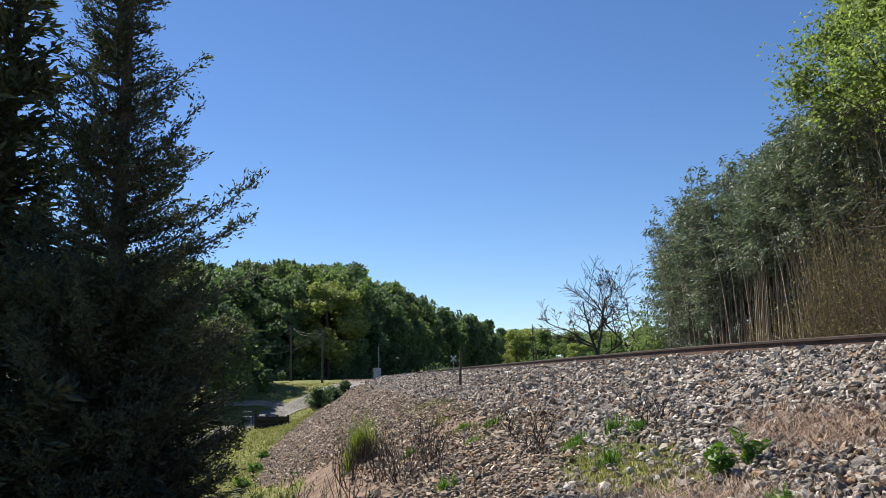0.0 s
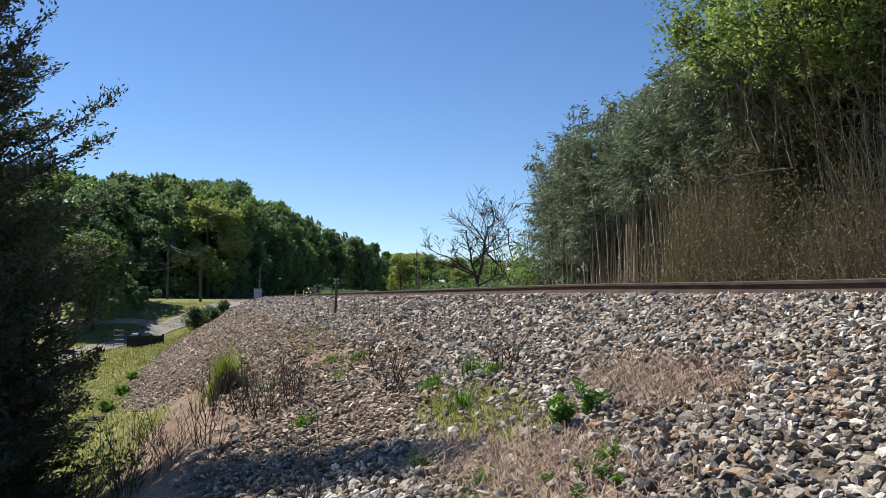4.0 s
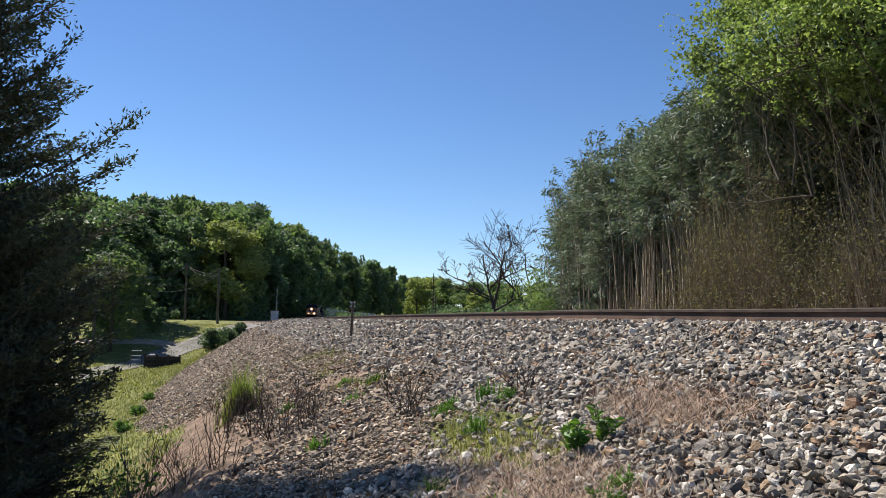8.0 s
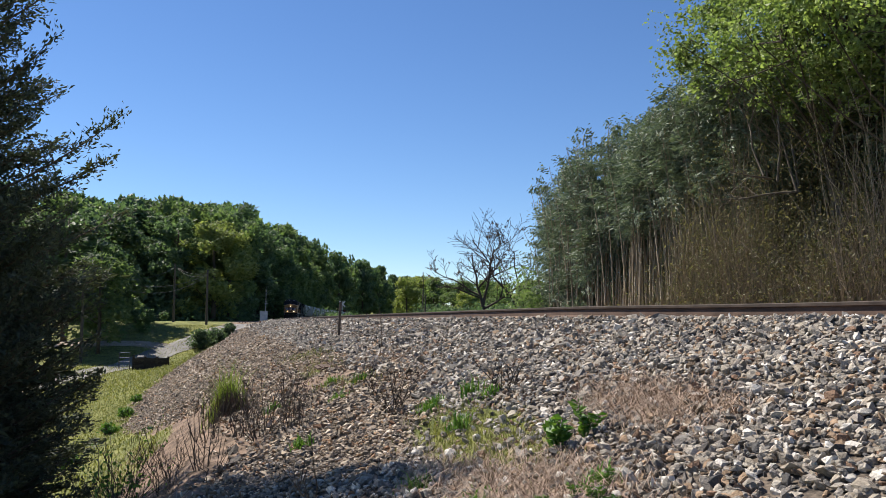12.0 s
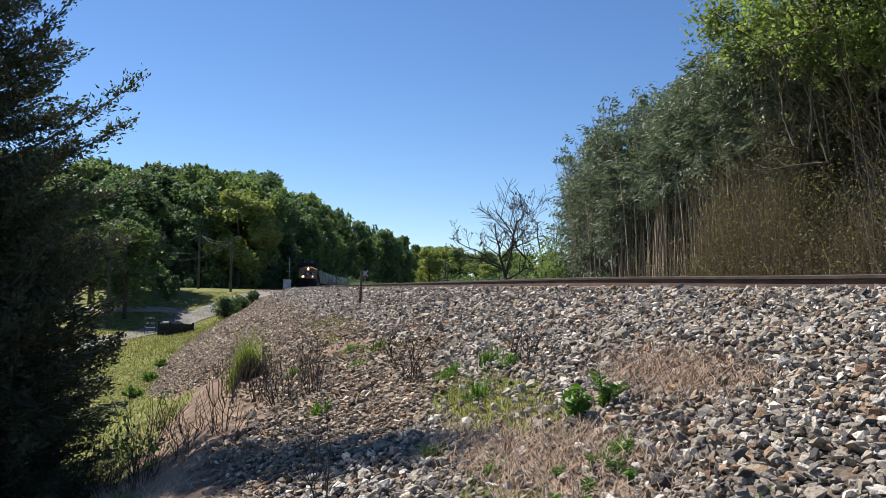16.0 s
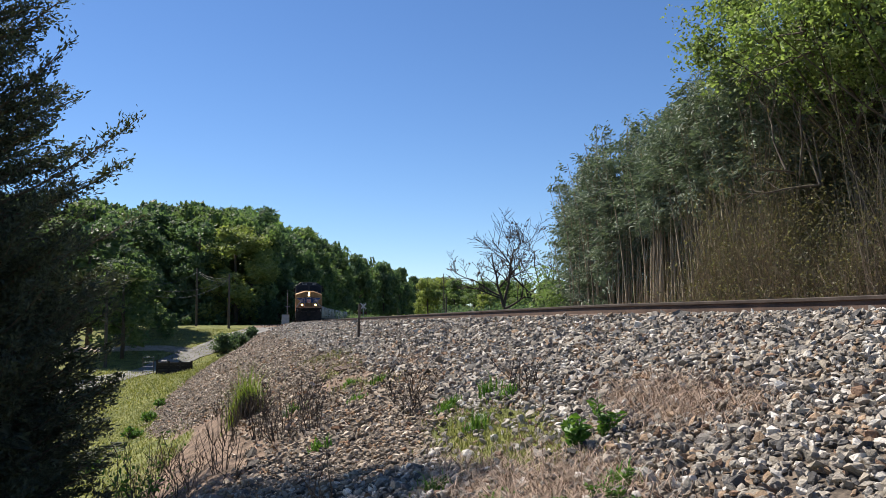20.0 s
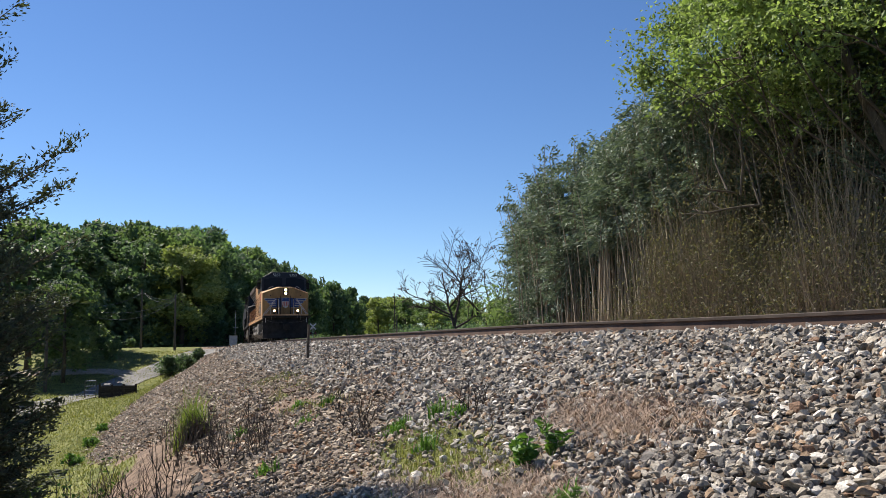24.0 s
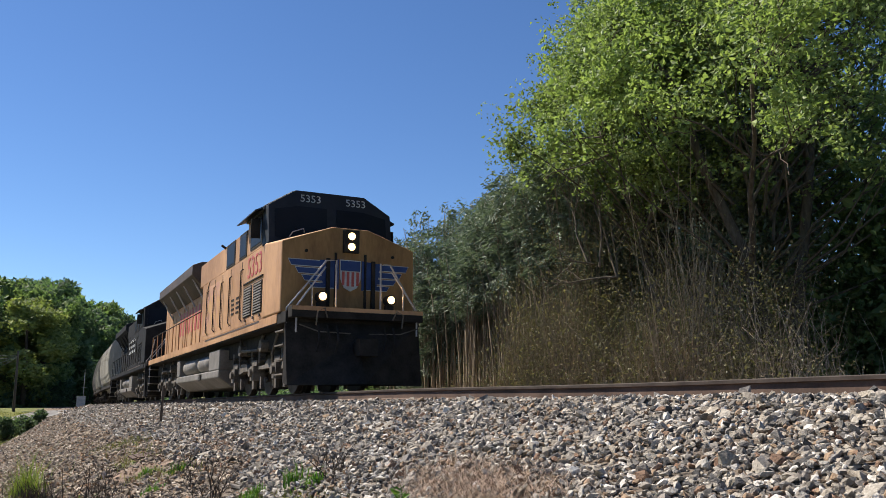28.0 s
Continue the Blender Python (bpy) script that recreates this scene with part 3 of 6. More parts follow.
def grow(rng, base, tip, r0, limbs, spread, levels=2, droop=0.0, start=0.35, wander=0.12):
    """A trunk with limbs that fork: a list of (points, radii) and the twig ends."""
    lines, ends = [], []

    def limb(a, b, r, depth):
        a, b = np.array(a, float), np.array(b, float)
        length = np.linalg.norm(b - a)
        u = np.linspace(0, 1, 6)[:, None]
        pts = a + (b - a) * u
        pts[1:] += rng.normal(0, wander * length * 0.25, (5, 3)) * u[1:] * np.array([1, 1, 0.6])
        pts[:, 2] -= droop * length * (u[:, 0] ** 2)
        lines.append((pts, np.linspace(r, r * 0.32, 6)))
        if depth == 0:
            ends.extend(pts[2:])
            return
        for k in range(limbs if depth == levels else max(2, limbs - 2)):
            q = rng.uniform(start if depth == levels else 0.3, 1.0)
            i = min(4, int(q * 5))
            p = pts[i] + (pts[i + 1] - pts[i]) * (q * 5 - i)
            way = (b - a) / length
            out = rng.normal(0, 1, 3)
            out -= way * (out @ way)
            out /= np.linalg.norm(out)
            d = way * (1 - spread) + out * spread + np.array([0, 0, 0.15])
            ln = length * rng.uniform(0.38, 0.62) * (1.15 - 0.5 * q)
            limb(p, p + d / np.linalg.norm(d) * ln, r * (1 - 0.6 * q) * 0.55, depth - 1)
        ends.append(pts[-1])

    limb(base, tip, r0, levels)
    return lines, np.array(ends)


def crown_leaves(rng, knots, count, leaf, clump, flat=0.0):
    i = rng.integers(0, len(knots), count)
    r = (rng.uniform(0.5, 1.3, len(knots)) * clump)[i]
    d = rng.normal(0, 1, (count, 3))
    d *= (rng.uniform(0.35, 1, count) ** 0.4 / np.linalg.norm(d, axis=1))[:, None]
    out = d / np.linalg.norm(d, axis=1, keepdims=True) + (0, 0, 0.35) + rng.normal(0, 0.42, (count, 3))
    return leaves(rng, knots[i] + d * r[:, None] * (1, 1, 0.8), leaf, flat=flat, face=out)


def wood_tree(rng, mat_leaf, count=1900, leaf=0.78, dome=0.0):
    """A woodland tree 20 m tall: a high rounded crown of billowing lobes that reaches far down. dome: rounder still."""
    lobes = 46
    z = rng.uniform(0.14 - 0.1 * dome, 0.97, lobes) ** 0.9
    wide = 4.7 * np.sqrt(np.clip(1 - (np.abs(z - 0.5 + 0.06 * dome) / 0.52) ** (2.4 + dome), 0.02, 1))
    a, q = rng.uniform(0, 2 * math.pi, lobes), rng.uniform(0.45, 0.95, lobes)
    knots = np.stack([np.cos(a) * wide * q, np.sin(a) * wide * q, z * 18.4], -1)
    size = rng.uniform(1.1, 2.1, lobes) * (0.75 + 0.25 * wide / 4.7)
    trunk = Geo().tube([(0, 0, -0.5), (0.1, 0, 6), (-0.1, 0.15, 12), (0, 0, 18.5)], [0.34, 0.27, 0.17, 0.04], 7)
    for p in knots[::5]:
        b = np.array([0, 0, max(2.0, p[2] - np.hypot(p[0], p[1]) * 0.9)])
        trunk.tube([b, (b + p) / 2 + (0, 0, -0.2), p], [0.1, 0.06, 0.02], 4, cap=False)
    pick = rng.choice(lobes, count, p=size ** 2 / (size ** 2).sum())
    out = knots[pick] * (1, 1, 0)
    out /= np.linalg.norm(out, axis=1, keepdims=True) + 0.5
    d = rng.normal(0, 1, (count, 3))
    d = d / np.linalg.norm(d, axis=1, keepdims=True) + out * 0.55 + (0, 0, 0.35)
    d /= np.linalg.norm(d, axis=1, keepdims=True)
    bump = 1 + 0.16 * np.sin(d @ np.array([7.1, 3.3, 5.2]) + pick) + 0.12 * np.sin(d @ np.array([-4.7, 9.1, 6.4]) + 2 * pick)
    c = knots[pick] + d * (size[pick] * bump * rng.uniform(0.84, 1.04, count))[:, None] * (1, 1, 0.85)
    v, f = leaves(rng, c, leaf, face=d + rng.normal(0, 0.22, (count, 3)))
    fill = np.repeat(knots, 9, axis=0) * (0.85, 0.85, 0.97) + rng.normal(0, 0.5, (lobes * 9, 3))
    v2, f2 = leaves(rng, fill, 0.85)
    v, f = np.concatenate([v, v2]), np.concatenate([f, f2 + len(v)])
    return trunk.mesh("trunk", [M_BARK], True), Geo().add(v, f).mesh("crown", [mat_leaf])


def tree(kind, name, label, x, y, turn=0.0, scale=(1, 1, 1), group="", category="tree", z=None):
    ob = thing(name, label, category, pose(x, y, level1(x, y) if z is None else z, 0, 0, turn), group)
    for q, data in zip(("trunk", "crown"), kind):
        part(q, data, None, ob).scale = scale
    return ob


def skyline(x, y):
    """How high the wood's tops stand, falling off along the line's far side."""
    q = x / y
    return float(np.interp(q, [-0.55, -0.43, -0.33, -0.25, -0.20, -0.165, -0.125, -0.065, -0.055, -0.02, 0.02, 0.06, 0.12, 0.3],
                           [0.17, 0.158, 0.150, 0.148, 0.128, 0.112, 0.090, 0.073, 0.062, 0.058, 0.058, 0.056, 0.055, 0.055])) * y


def build_forest():
    rng = np.random.default_rng(11)
    kinds = [wood_tree(rng, m, 5400, 0.40) for m in (M_OAK, M_OAK_DARK, M_OAK_LIGHT, M_OAK, M_OAK_LIGHT, M_OAK_DARK)]
    # for the far right: light green heads, paled further to imitate haze
    pale = [wood_tree(rng, m, 2600, 0.42) for m in (M_OAK_PALE, M_OAK_LIGHT)]
    plain = [wood_tree(rng, m, 1500, 0.62) for m in (M_OAK, M_OAK_DARK, M_OAK_LIGHT, M_OAK, M_OAK_LIGHT, M_OAK_DARK)]
    spots = [(rng.uniform(-100, -36), rng.uniform(128, 168)) for k in range(110)]
    spots += [(rng.uniform(-100, -40), rng.uniform(168, 270)) for k in range(60)]
    spots += [tuple(on_track(rng.uniform(230, 420), rng.uniform(9, 40)))[:2] for k in range(60)]
    spots += [tuple(on_track(rng.uniform(420, 760), rng.uniform(9, 35)))[:2] for k in range(50)]
    spots += [(rng.uniform(-8, 90), rng.uniform(215, 330)) for k in range(70)]
    spots += [tuple(on_track(rng.uniform(122, 330), rng.uniform(8.6, 13.5)))[:2] for k in range(40)]
    spots += [(y * q, y) for y, q in zip(rng.uniform(190, 270, 40), rng.uniform(0.03, 0.16, 40))]
    placed = []
    for x, y in spots:
        s, n = to_track(x, y)
        if abs(n) < 8.5 or (n > 0 and s < 118 and n < 24) or (n < 0 and s < 160 and n > -24):
            continue
        if any(math.hypot(x - a, y - b) < 4.6 for a, b in placed):
            continue
        placed.append((x, y))
        h = max(6.0, (skyline(x, y) - 0.3 - level1(x, y)) * rng.uniform(0.70, 1.08))
        w = min(1.5, max(0.55, h / 20 * rng.uniform(0.9, 1.35)))
        front = (n > 0 and s < 230 and (y < 152 or n < 22)) or (s >= 230 and 0 < n < 20 and s < 420)
        pool = pale if x > -22 else kinds if front else plain
        tree(pool[rng.integers(0, len(pool))], "woodland_tree", "tall broadleaved woodland tree in full green leaf", x, y, rng.uniform(0, 360), (w, w, h / 20.4), "trees of the wood behind the line")
    # the pale round-headed tree and the lone small tree by the lane
    tree(wood_tree(rng, M_OAK_PALE, 14000, 0.25, 0.8), "woodland_tree", "round-headed tree in pale yellow-green spring leaf at the wood's edge", -34.2, 130, 40, (1.18, 1.18, 0.84), "trees of the wood behind the line")
    tree(wood_tree(rng, M_OAK_LIGHT, 3000, 0.36), "lane_tree", "small light green tree standing beside the lane", -31.5, 79, 10, (0.62, 0.62, 0.50))
    tree(wood_tree(rng, M_OAK_DARK, 3500, 0.4), "lane_tree", "dark spreading tree behind the red cedar", -37, 84, 70, (1.0, 1.0, 0.68))
    tree(wood_tree(rng, M_OAK_DARK, 3500, 0.4), "lane_tree", "dark tree over the lawn by the lane", -39, 98, 130, (1.1, 1.1, 0.72))
    for x, y, q in ((-34.5, 66, 0.5), (-36, 90, 0.55), (-35, 57, 0.5)):
        tree(plain[1], "lane_tree", "dark tree on the lawn beside the lane", x, y, x * 7, (q * 1.1, q * 1.1, q))
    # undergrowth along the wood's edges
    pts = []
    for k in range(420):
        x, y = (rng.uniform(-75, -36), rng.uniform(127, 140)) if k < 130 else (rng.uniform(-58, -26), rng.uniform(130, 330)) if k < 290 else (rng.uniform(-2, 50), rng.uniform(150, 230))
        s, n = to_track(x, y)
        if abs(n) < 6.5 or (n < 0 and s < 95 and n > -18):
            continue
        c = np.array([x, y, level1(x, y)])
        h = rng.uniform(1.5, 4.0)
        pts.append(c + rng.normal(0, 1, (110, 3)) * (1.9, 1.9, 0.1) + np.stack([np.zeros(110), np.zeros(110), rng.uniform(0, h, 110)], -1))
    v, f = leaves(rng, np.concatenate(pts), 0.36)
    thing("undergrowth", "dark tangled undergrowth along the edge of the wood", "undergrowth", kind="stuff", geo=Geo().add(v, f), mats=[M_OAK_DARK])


def lean_tree(rng, name, label, x, y, stems, knots_at, count, leaf, clump, mat, r0=0.13, edge=0.0, bough=0, low_at=4.0, bark=None):
    """A tree of several leaning stems whose limbs carry a crown of leafy clumps."""
    z0 = level1(x, y)
    ob = thing(name, label, "tree", pose(x, y, z0))
    ends = []
    for k, (dx, dy, h) in enumerate(stems):
        lines, e = grow(rng, (0.15 * math.cos(k * 2.2), 0.15 * math.sin(k * 2.2), -0.3), (dx, dy, h), r0 * (1 - 0.08 * k), 8, 0.58, 3, start=0.32, wander=0.16)
        g = Geo()
        for pts, rad in lines:
            x1, z1 = pts[-1][0], pts[-1][2]
            if x1 > -3.9 + 0.54 * max(0, z1 - 5.9) + edge:
                g.tube(pts, np.maximum(rad, 0.008), 6, cap=False)
        part("stem", g, [bark or M_BARK_PALE], ob, smooth_faces=True)
        ends.append(e)
    ends = np.concatenate(ends)
    ends = ends[(ends[:, 2] > knots_at) & (ends[:, 0] > -3.95 + 0.54 * np.maximum(0, ends[:, 2] - 5.9) + edge) & (ends[:, 2] > np.maximum(5.8 - 0.62 * (ends[:, 0] + 4.0 - edge), low_at))]
    extra = ends[rng.integers(0, len(ends), len(ends) // 2)] + rng.normal(0, 0.45, (len(ends) // 2, 3))
    if bough:
        # a domed crown that hangs out to one side on long boughs
        q = rng.uniform((-4.7, -2.4, 3.2), (4.5, 2.2, 11.2), (1500, 3))
        low = np.interp(q[:, 0], [-4.6, -2.8, -1.0, 1.0], [5.3, 5.0, 4.2, 3.5])
        side = np.interp(q[:, 2], [4.8, 5.6, 6.8, 7.8, 8.4, 11], [-4.5, -4.3, -3.6, -2.65, -2.2, -0.8])
        depth = 2.4 * np.sqrt(np.clip((q[:, 0] - side) / 3.0, 0.05, 1))
        q = q[(q[:, 2] > low) & (q[:, 0] > side) & (np.abs(q[:, 1]) < depth)][:bough]
        g = Geo()
        for p in q[::5]:
            a = np.array([0.25 * p[0] * (p[0] < 0), 0.3, max(1.8, p[2] * 0.62 - 0.3)])
            g.tube([a, (a + p) / 2 + rng.normal(0, 0.2, 3) - (0, 0, 0.15), p], [0.032, 0.018, 0.007], 5, cap=False)
        tagged(part("branch_mass", g, [M_BARK], ob), kind="stuff")
        extra = np.concatenate([extra, np.repeat(q, 2, axis=0) + rng.normal(0, 0.16, (2 * len(q), 3))])
    v, f = crown_leaves(rng, np.concatenate([ends, extra]), count, leaf, clump, 0.2)
    part("crown", Geo().add(v, f), [mat], ob, "fresh bright green spring leaves")


def build_maple():
    rng = np.random.default_rng(22)
    lean_tree(rng, "maple_tree", "spreading maple of several stems in fresh bright green leaf", 8.9, 15.8, [(-1.9, 0.8, 7.4), (0.5, 0.9, 10.8), (2.4, 0.3, 10.4)], 3.9, 120000, 0.052, 0.30, M_MAPLE, 0.15, 0.3, 340)
    lean_tree(rng, "maple_tree", "leaning maple with dark stems beside the track, in fresh leaf", 9.5, 13.6, [(-2.3, 0.9, 8.2), (1.8, 0.6, 10.4)], 2.2, 98000, 0.054, 0.34, M_MAPLE, 0.15, 0.0, 250, 2.3, M_BARK)
    lean_tree(rng, "maple_tree", "tall thin tree behind the maples in darker leaf", 14.0, 16.5, [(-0.8, 0.3, 11.2), (0.9, 0.6, 10.6)], 1.6, 40000, 0.075, 0.45, M_MAPLE_DARK, 0.13, -1.0, 180, 1.6, M_BARK)


def build_bamboo():
    rng = np.random.default_rng(31)
    clumps = []
    for k in range(58):
        n = -5.6 - abs(rng.normal(0, 3.0))
        clumps.append((rng.uniform(-5.2, 12.5 - 0.8 * (n + 5.4)), n, rng.uniform(-1.3, 1.0), rng.normal(0, 0.35), rng.normal(0, 0.3)))
    clumps += [(-1.2 + 0.78 * k + rng.uniform(-0.3, 0.3), -5.25 - rng.uniform(0, 0.4), rng.uniform(-0.8, 0.2), rng.normal(0, 0.3), rng.normal(0, 0.25)) for k in range(14)]
    u = np.linspace(0, 1, 7)
    for cs, cn, ch, cx, cy in clumps:
        bare = rng.uniform(0.3, 0.42) + (0.15 if cn > -6.4 and cs < 6 else 0.0)
        p0 = on_track(cs, cn)
        ob = thing("bamboo_clump", "clump of tall bamboo with bare brown stems and grey-green leaves", "bamboo", pose(p0.x, p0.y, level1(p0.x, p0.y)), "clumps of the bamboo grove")
        lv, hang = [], []
        for k in range(12):
            s, n = cs + rng.normal(0, 0.34), min(-5.0, cn + rng.normal(0, 0.34))
            p = on_track(s, n) - p0
            h = (6.4 + 0.35 * math.sin(s * 1.1) + ch + rng.uniform(-0.6, 0.5) + 0.25 * min(5, -n - 5.4)) * (0.78 + 0.22 * float(smooth(15, 6, s)))
            lean = rng.normal(0, 0.3, 2) + np.array([cx - 0.15, cy - 0.1])
            pts = np.stack([p.x + lean[0] * u ** 2, p.y + lean[1] * u ** 2, -0.15 + h * u - 0.25 * u ** 3], -1)
            part("culm", Geo().tube(pts, np.linspace(0.026, 0.007, 7), 5, cap=False), [M_CULM], ob, smooth_faces=True)
            # leafy sprays that hang out from the culm's upper joints
            low = bare * (1 - 0.85 * float(smooth(5.5, 8.0, s)))
            count = 16
            q = np.sort(rng.uniform(low, 1.0, count)) ** 0.85
            joint = np.stack([np.interp(q, u, pts[:, i]) for i in range(3)], -1)
            ang = rng.uniform(0, 2 * np.pi, count)
            reach = (0.16 + 0.36 * np.sin(np.clip((q - low + 0.05) / (1.12 - low), 0, 1) * np.pi)) * rng.uniform(0.6, 1.35, count)
            tip = joint + np.stack([np.cos(ang) * reach, np.sin(ang) * reach, rng.uniform(-0.1, 0.22, count)], -1)
            w = rng.uniform(0.25, 1.1, (count, 24, 1))
            spray = joint[:, None] * (1 - w) + tip[:, None] * w + rng.normal(0, 0.075, (count, 24, 3))
            lv.append(spray.reshape(-1, 3))
            hang.append(np.repeat(tip - joint + (0, 0, -0.22), 24, axis=0))
        v, f = leaves(rng, np.concatenate(lv), 0.040, long=3.0, way=np.concatenate(hang) * 2.4)
        tagged(part("leaves", Geo().add(v, f), [M_BAMBOO], ob, "narrow grey-green bamboo leaves"), kind="stuff")
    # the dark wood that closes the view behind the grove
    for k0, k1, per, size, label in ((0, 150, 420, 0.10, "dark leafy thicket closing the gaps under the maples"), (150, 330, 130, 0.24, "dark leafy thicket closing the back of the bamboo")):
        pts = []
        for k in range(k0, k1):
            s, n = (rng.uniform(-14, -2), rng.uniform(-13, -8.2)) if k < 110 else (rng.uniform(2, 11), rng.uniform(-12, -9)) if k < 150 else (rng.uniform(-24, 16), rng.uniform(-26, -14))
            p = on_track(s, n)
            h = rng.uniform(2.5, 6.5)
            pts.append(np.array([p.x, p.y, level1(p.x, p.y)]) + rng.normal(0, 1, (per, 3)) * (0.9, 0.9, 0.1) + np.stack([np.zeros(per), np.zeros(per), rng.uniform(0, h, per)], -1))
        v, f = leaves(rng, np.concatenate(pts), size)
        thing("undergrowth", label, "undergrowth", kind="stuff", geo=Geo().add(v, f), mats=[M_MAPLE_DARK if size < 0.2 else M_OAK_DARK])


def build_brush():
    """The tangle of dead canes and vines before the bamboo and under the maples."""
    rng = np.random.default_rng(33)
    g, lv = Geo(), []
    for k in range(2300):
        s, n = 0.9 - abs(rng.normal(0, 4.0)) * (1 if rng.uniform() < 0.9 else -0.6) if k > 420 else rng.uniform(-8.5, -4.0), -4.3 - abs(rng.normal(0, 0.9))
        p = on_track(s, n)
        z0 = level1(p.x, p.y)
        h = rng.uniform(0.6, 1.0) ** 1.5 * 5.5 * (0.4 + 0.6 * float(smooth(4, -1, s))) * (0.42 + 0.58 * float(smooth(-8.0, -5.5, s))) * rng.choice((1.0, 0.75, 0.45)) * (0.82 + 0.3 * math.sin(s * 2.3 + 1.2 * math.sin(s * 0.9)))
        a = rng.uniform(0, 2 * math.pi)
        r = rng.uniform(0.05, 0.9) * h * 0.4
        u = np.linspace(0, 1, 5)
        bow = rng.uniform(0.6, 2.4)
        pts = np.stack([p.x + math.cos(a) * r * u ** bow, p.y + math.sin(a) * r * u ** bow, z0 + h * (u - 0.15 * u ** 3)], -1)
        pts[1:] += rng.normal(0, 0.07, (4, 3))
        g.tube(pts, np.linspace(0.008, 0.003, 5), 3, cap=False)
        if k % 2 == 0:
            c = 44 if -4.5 < s < 2.0 else 22
            lv.append(pts[rng.integers(1, 5, c)] + rng.normal(0, 0.24, (c, 3)))
    ob = thing("brush", "tangle of dead brown canes and vines along the track", "brush", kind="stuff")
    part("canes", g, [M_CANE], ob)
    v, f = leaves(rng, np.concatenate(lv), 0.027)
    part("leaves", Geo().add(v, f), [M_BRUSH_LEAF], ob, "sparse ochre and yellow-green leaves")
    # leafy vines that hang in the tangle below the maples
    pts = []
    for k in range(190):
        s = rng.uniform(-7.5, 0.8)
        p = on_track(s, -4.5 - abs(rng.normal(0, 0.6)))
        top = 4.3 if s > -5.5 else 2.6
        c = np.array([p.x, p.y, level1(p.x, p.y) + top * rng.uniform(0.06, 1.0) ** 1.2])
        pts.append(c + rng.normal(0, 1, (130, 3)) * (0.22, 0.22, 0.32))
    v, f = leaves(rng, np.concatenate(pts), 0.028)
    part("vine_leaves", Geo().add(v, f), [M_BRUSH_LEAF], ob, "olive leaves of vines in the tangle")
    # low fresh greenery at the foot of the trees
    pts = []
    for s, n in ((-13.2, -4.2), (-14.2, -4.4), (-12.0, -4.5), (-15.2, -4.6), (-9.2, -4.9)):
        p = on_track(s, n)
        pts.append(np.array([p.x, p.y, level1(p.x, p.y) + 0.25]) + rng.normal(0, 1, (220, 3)) * (0.3, 0.3, 0.14))
    v, f = leaves(rng, np.concatenate(pts), 0.07)
    thing("ivy", "low bright green seedlings at the foot of the trees", "weeds", kind="stuff", geo=Geo().add(v, f), mats=[M_MAPLE])
    # a young leafy shrub and weeds where the grove ends
    pts = []
    for s, n, h in ((12.6, -5.2, 2.4), (13.4, -6.0, 1.9), (11.8, -4.9, 1.5), (14.4, -6.6, 1.4)):
        p = on_track(s, n)
        pts.append(np.array([p.x, p.y, level1(p.x, p.y)]) + rng.normal(0, 1, (700, 3)) * (0.45, 0.45, 0.02) + np.stack([0 * np.arange(700), 0 * np.arange(700), rng.uniform(0, h, 700) ** 1.0], -1))
    v, f = leaves(rng, np.concatenate(pts), 0.07)
    thing("shrub", "light green leafy shrubs at the end of the bamboo", "shrub", kind="stuff", geo=Geo().add(v, f), mats=[M_OAK_LIGHT])
    p = on_track(-13.6, -5.0)
    thing("stump", "broken grey tree stump among the brush", "stump", pose(p.x, p.y, level1(p.x, p.y)), geo=Geo().tube([(0, 0, -0.1), (0.02, 0, 0.5), (0, 0.03, 1.15), (0.03, 0, 1.3)], [0.17, 0.15, 0.13, 0.06], 9), mats=[M_BARK_PALE])


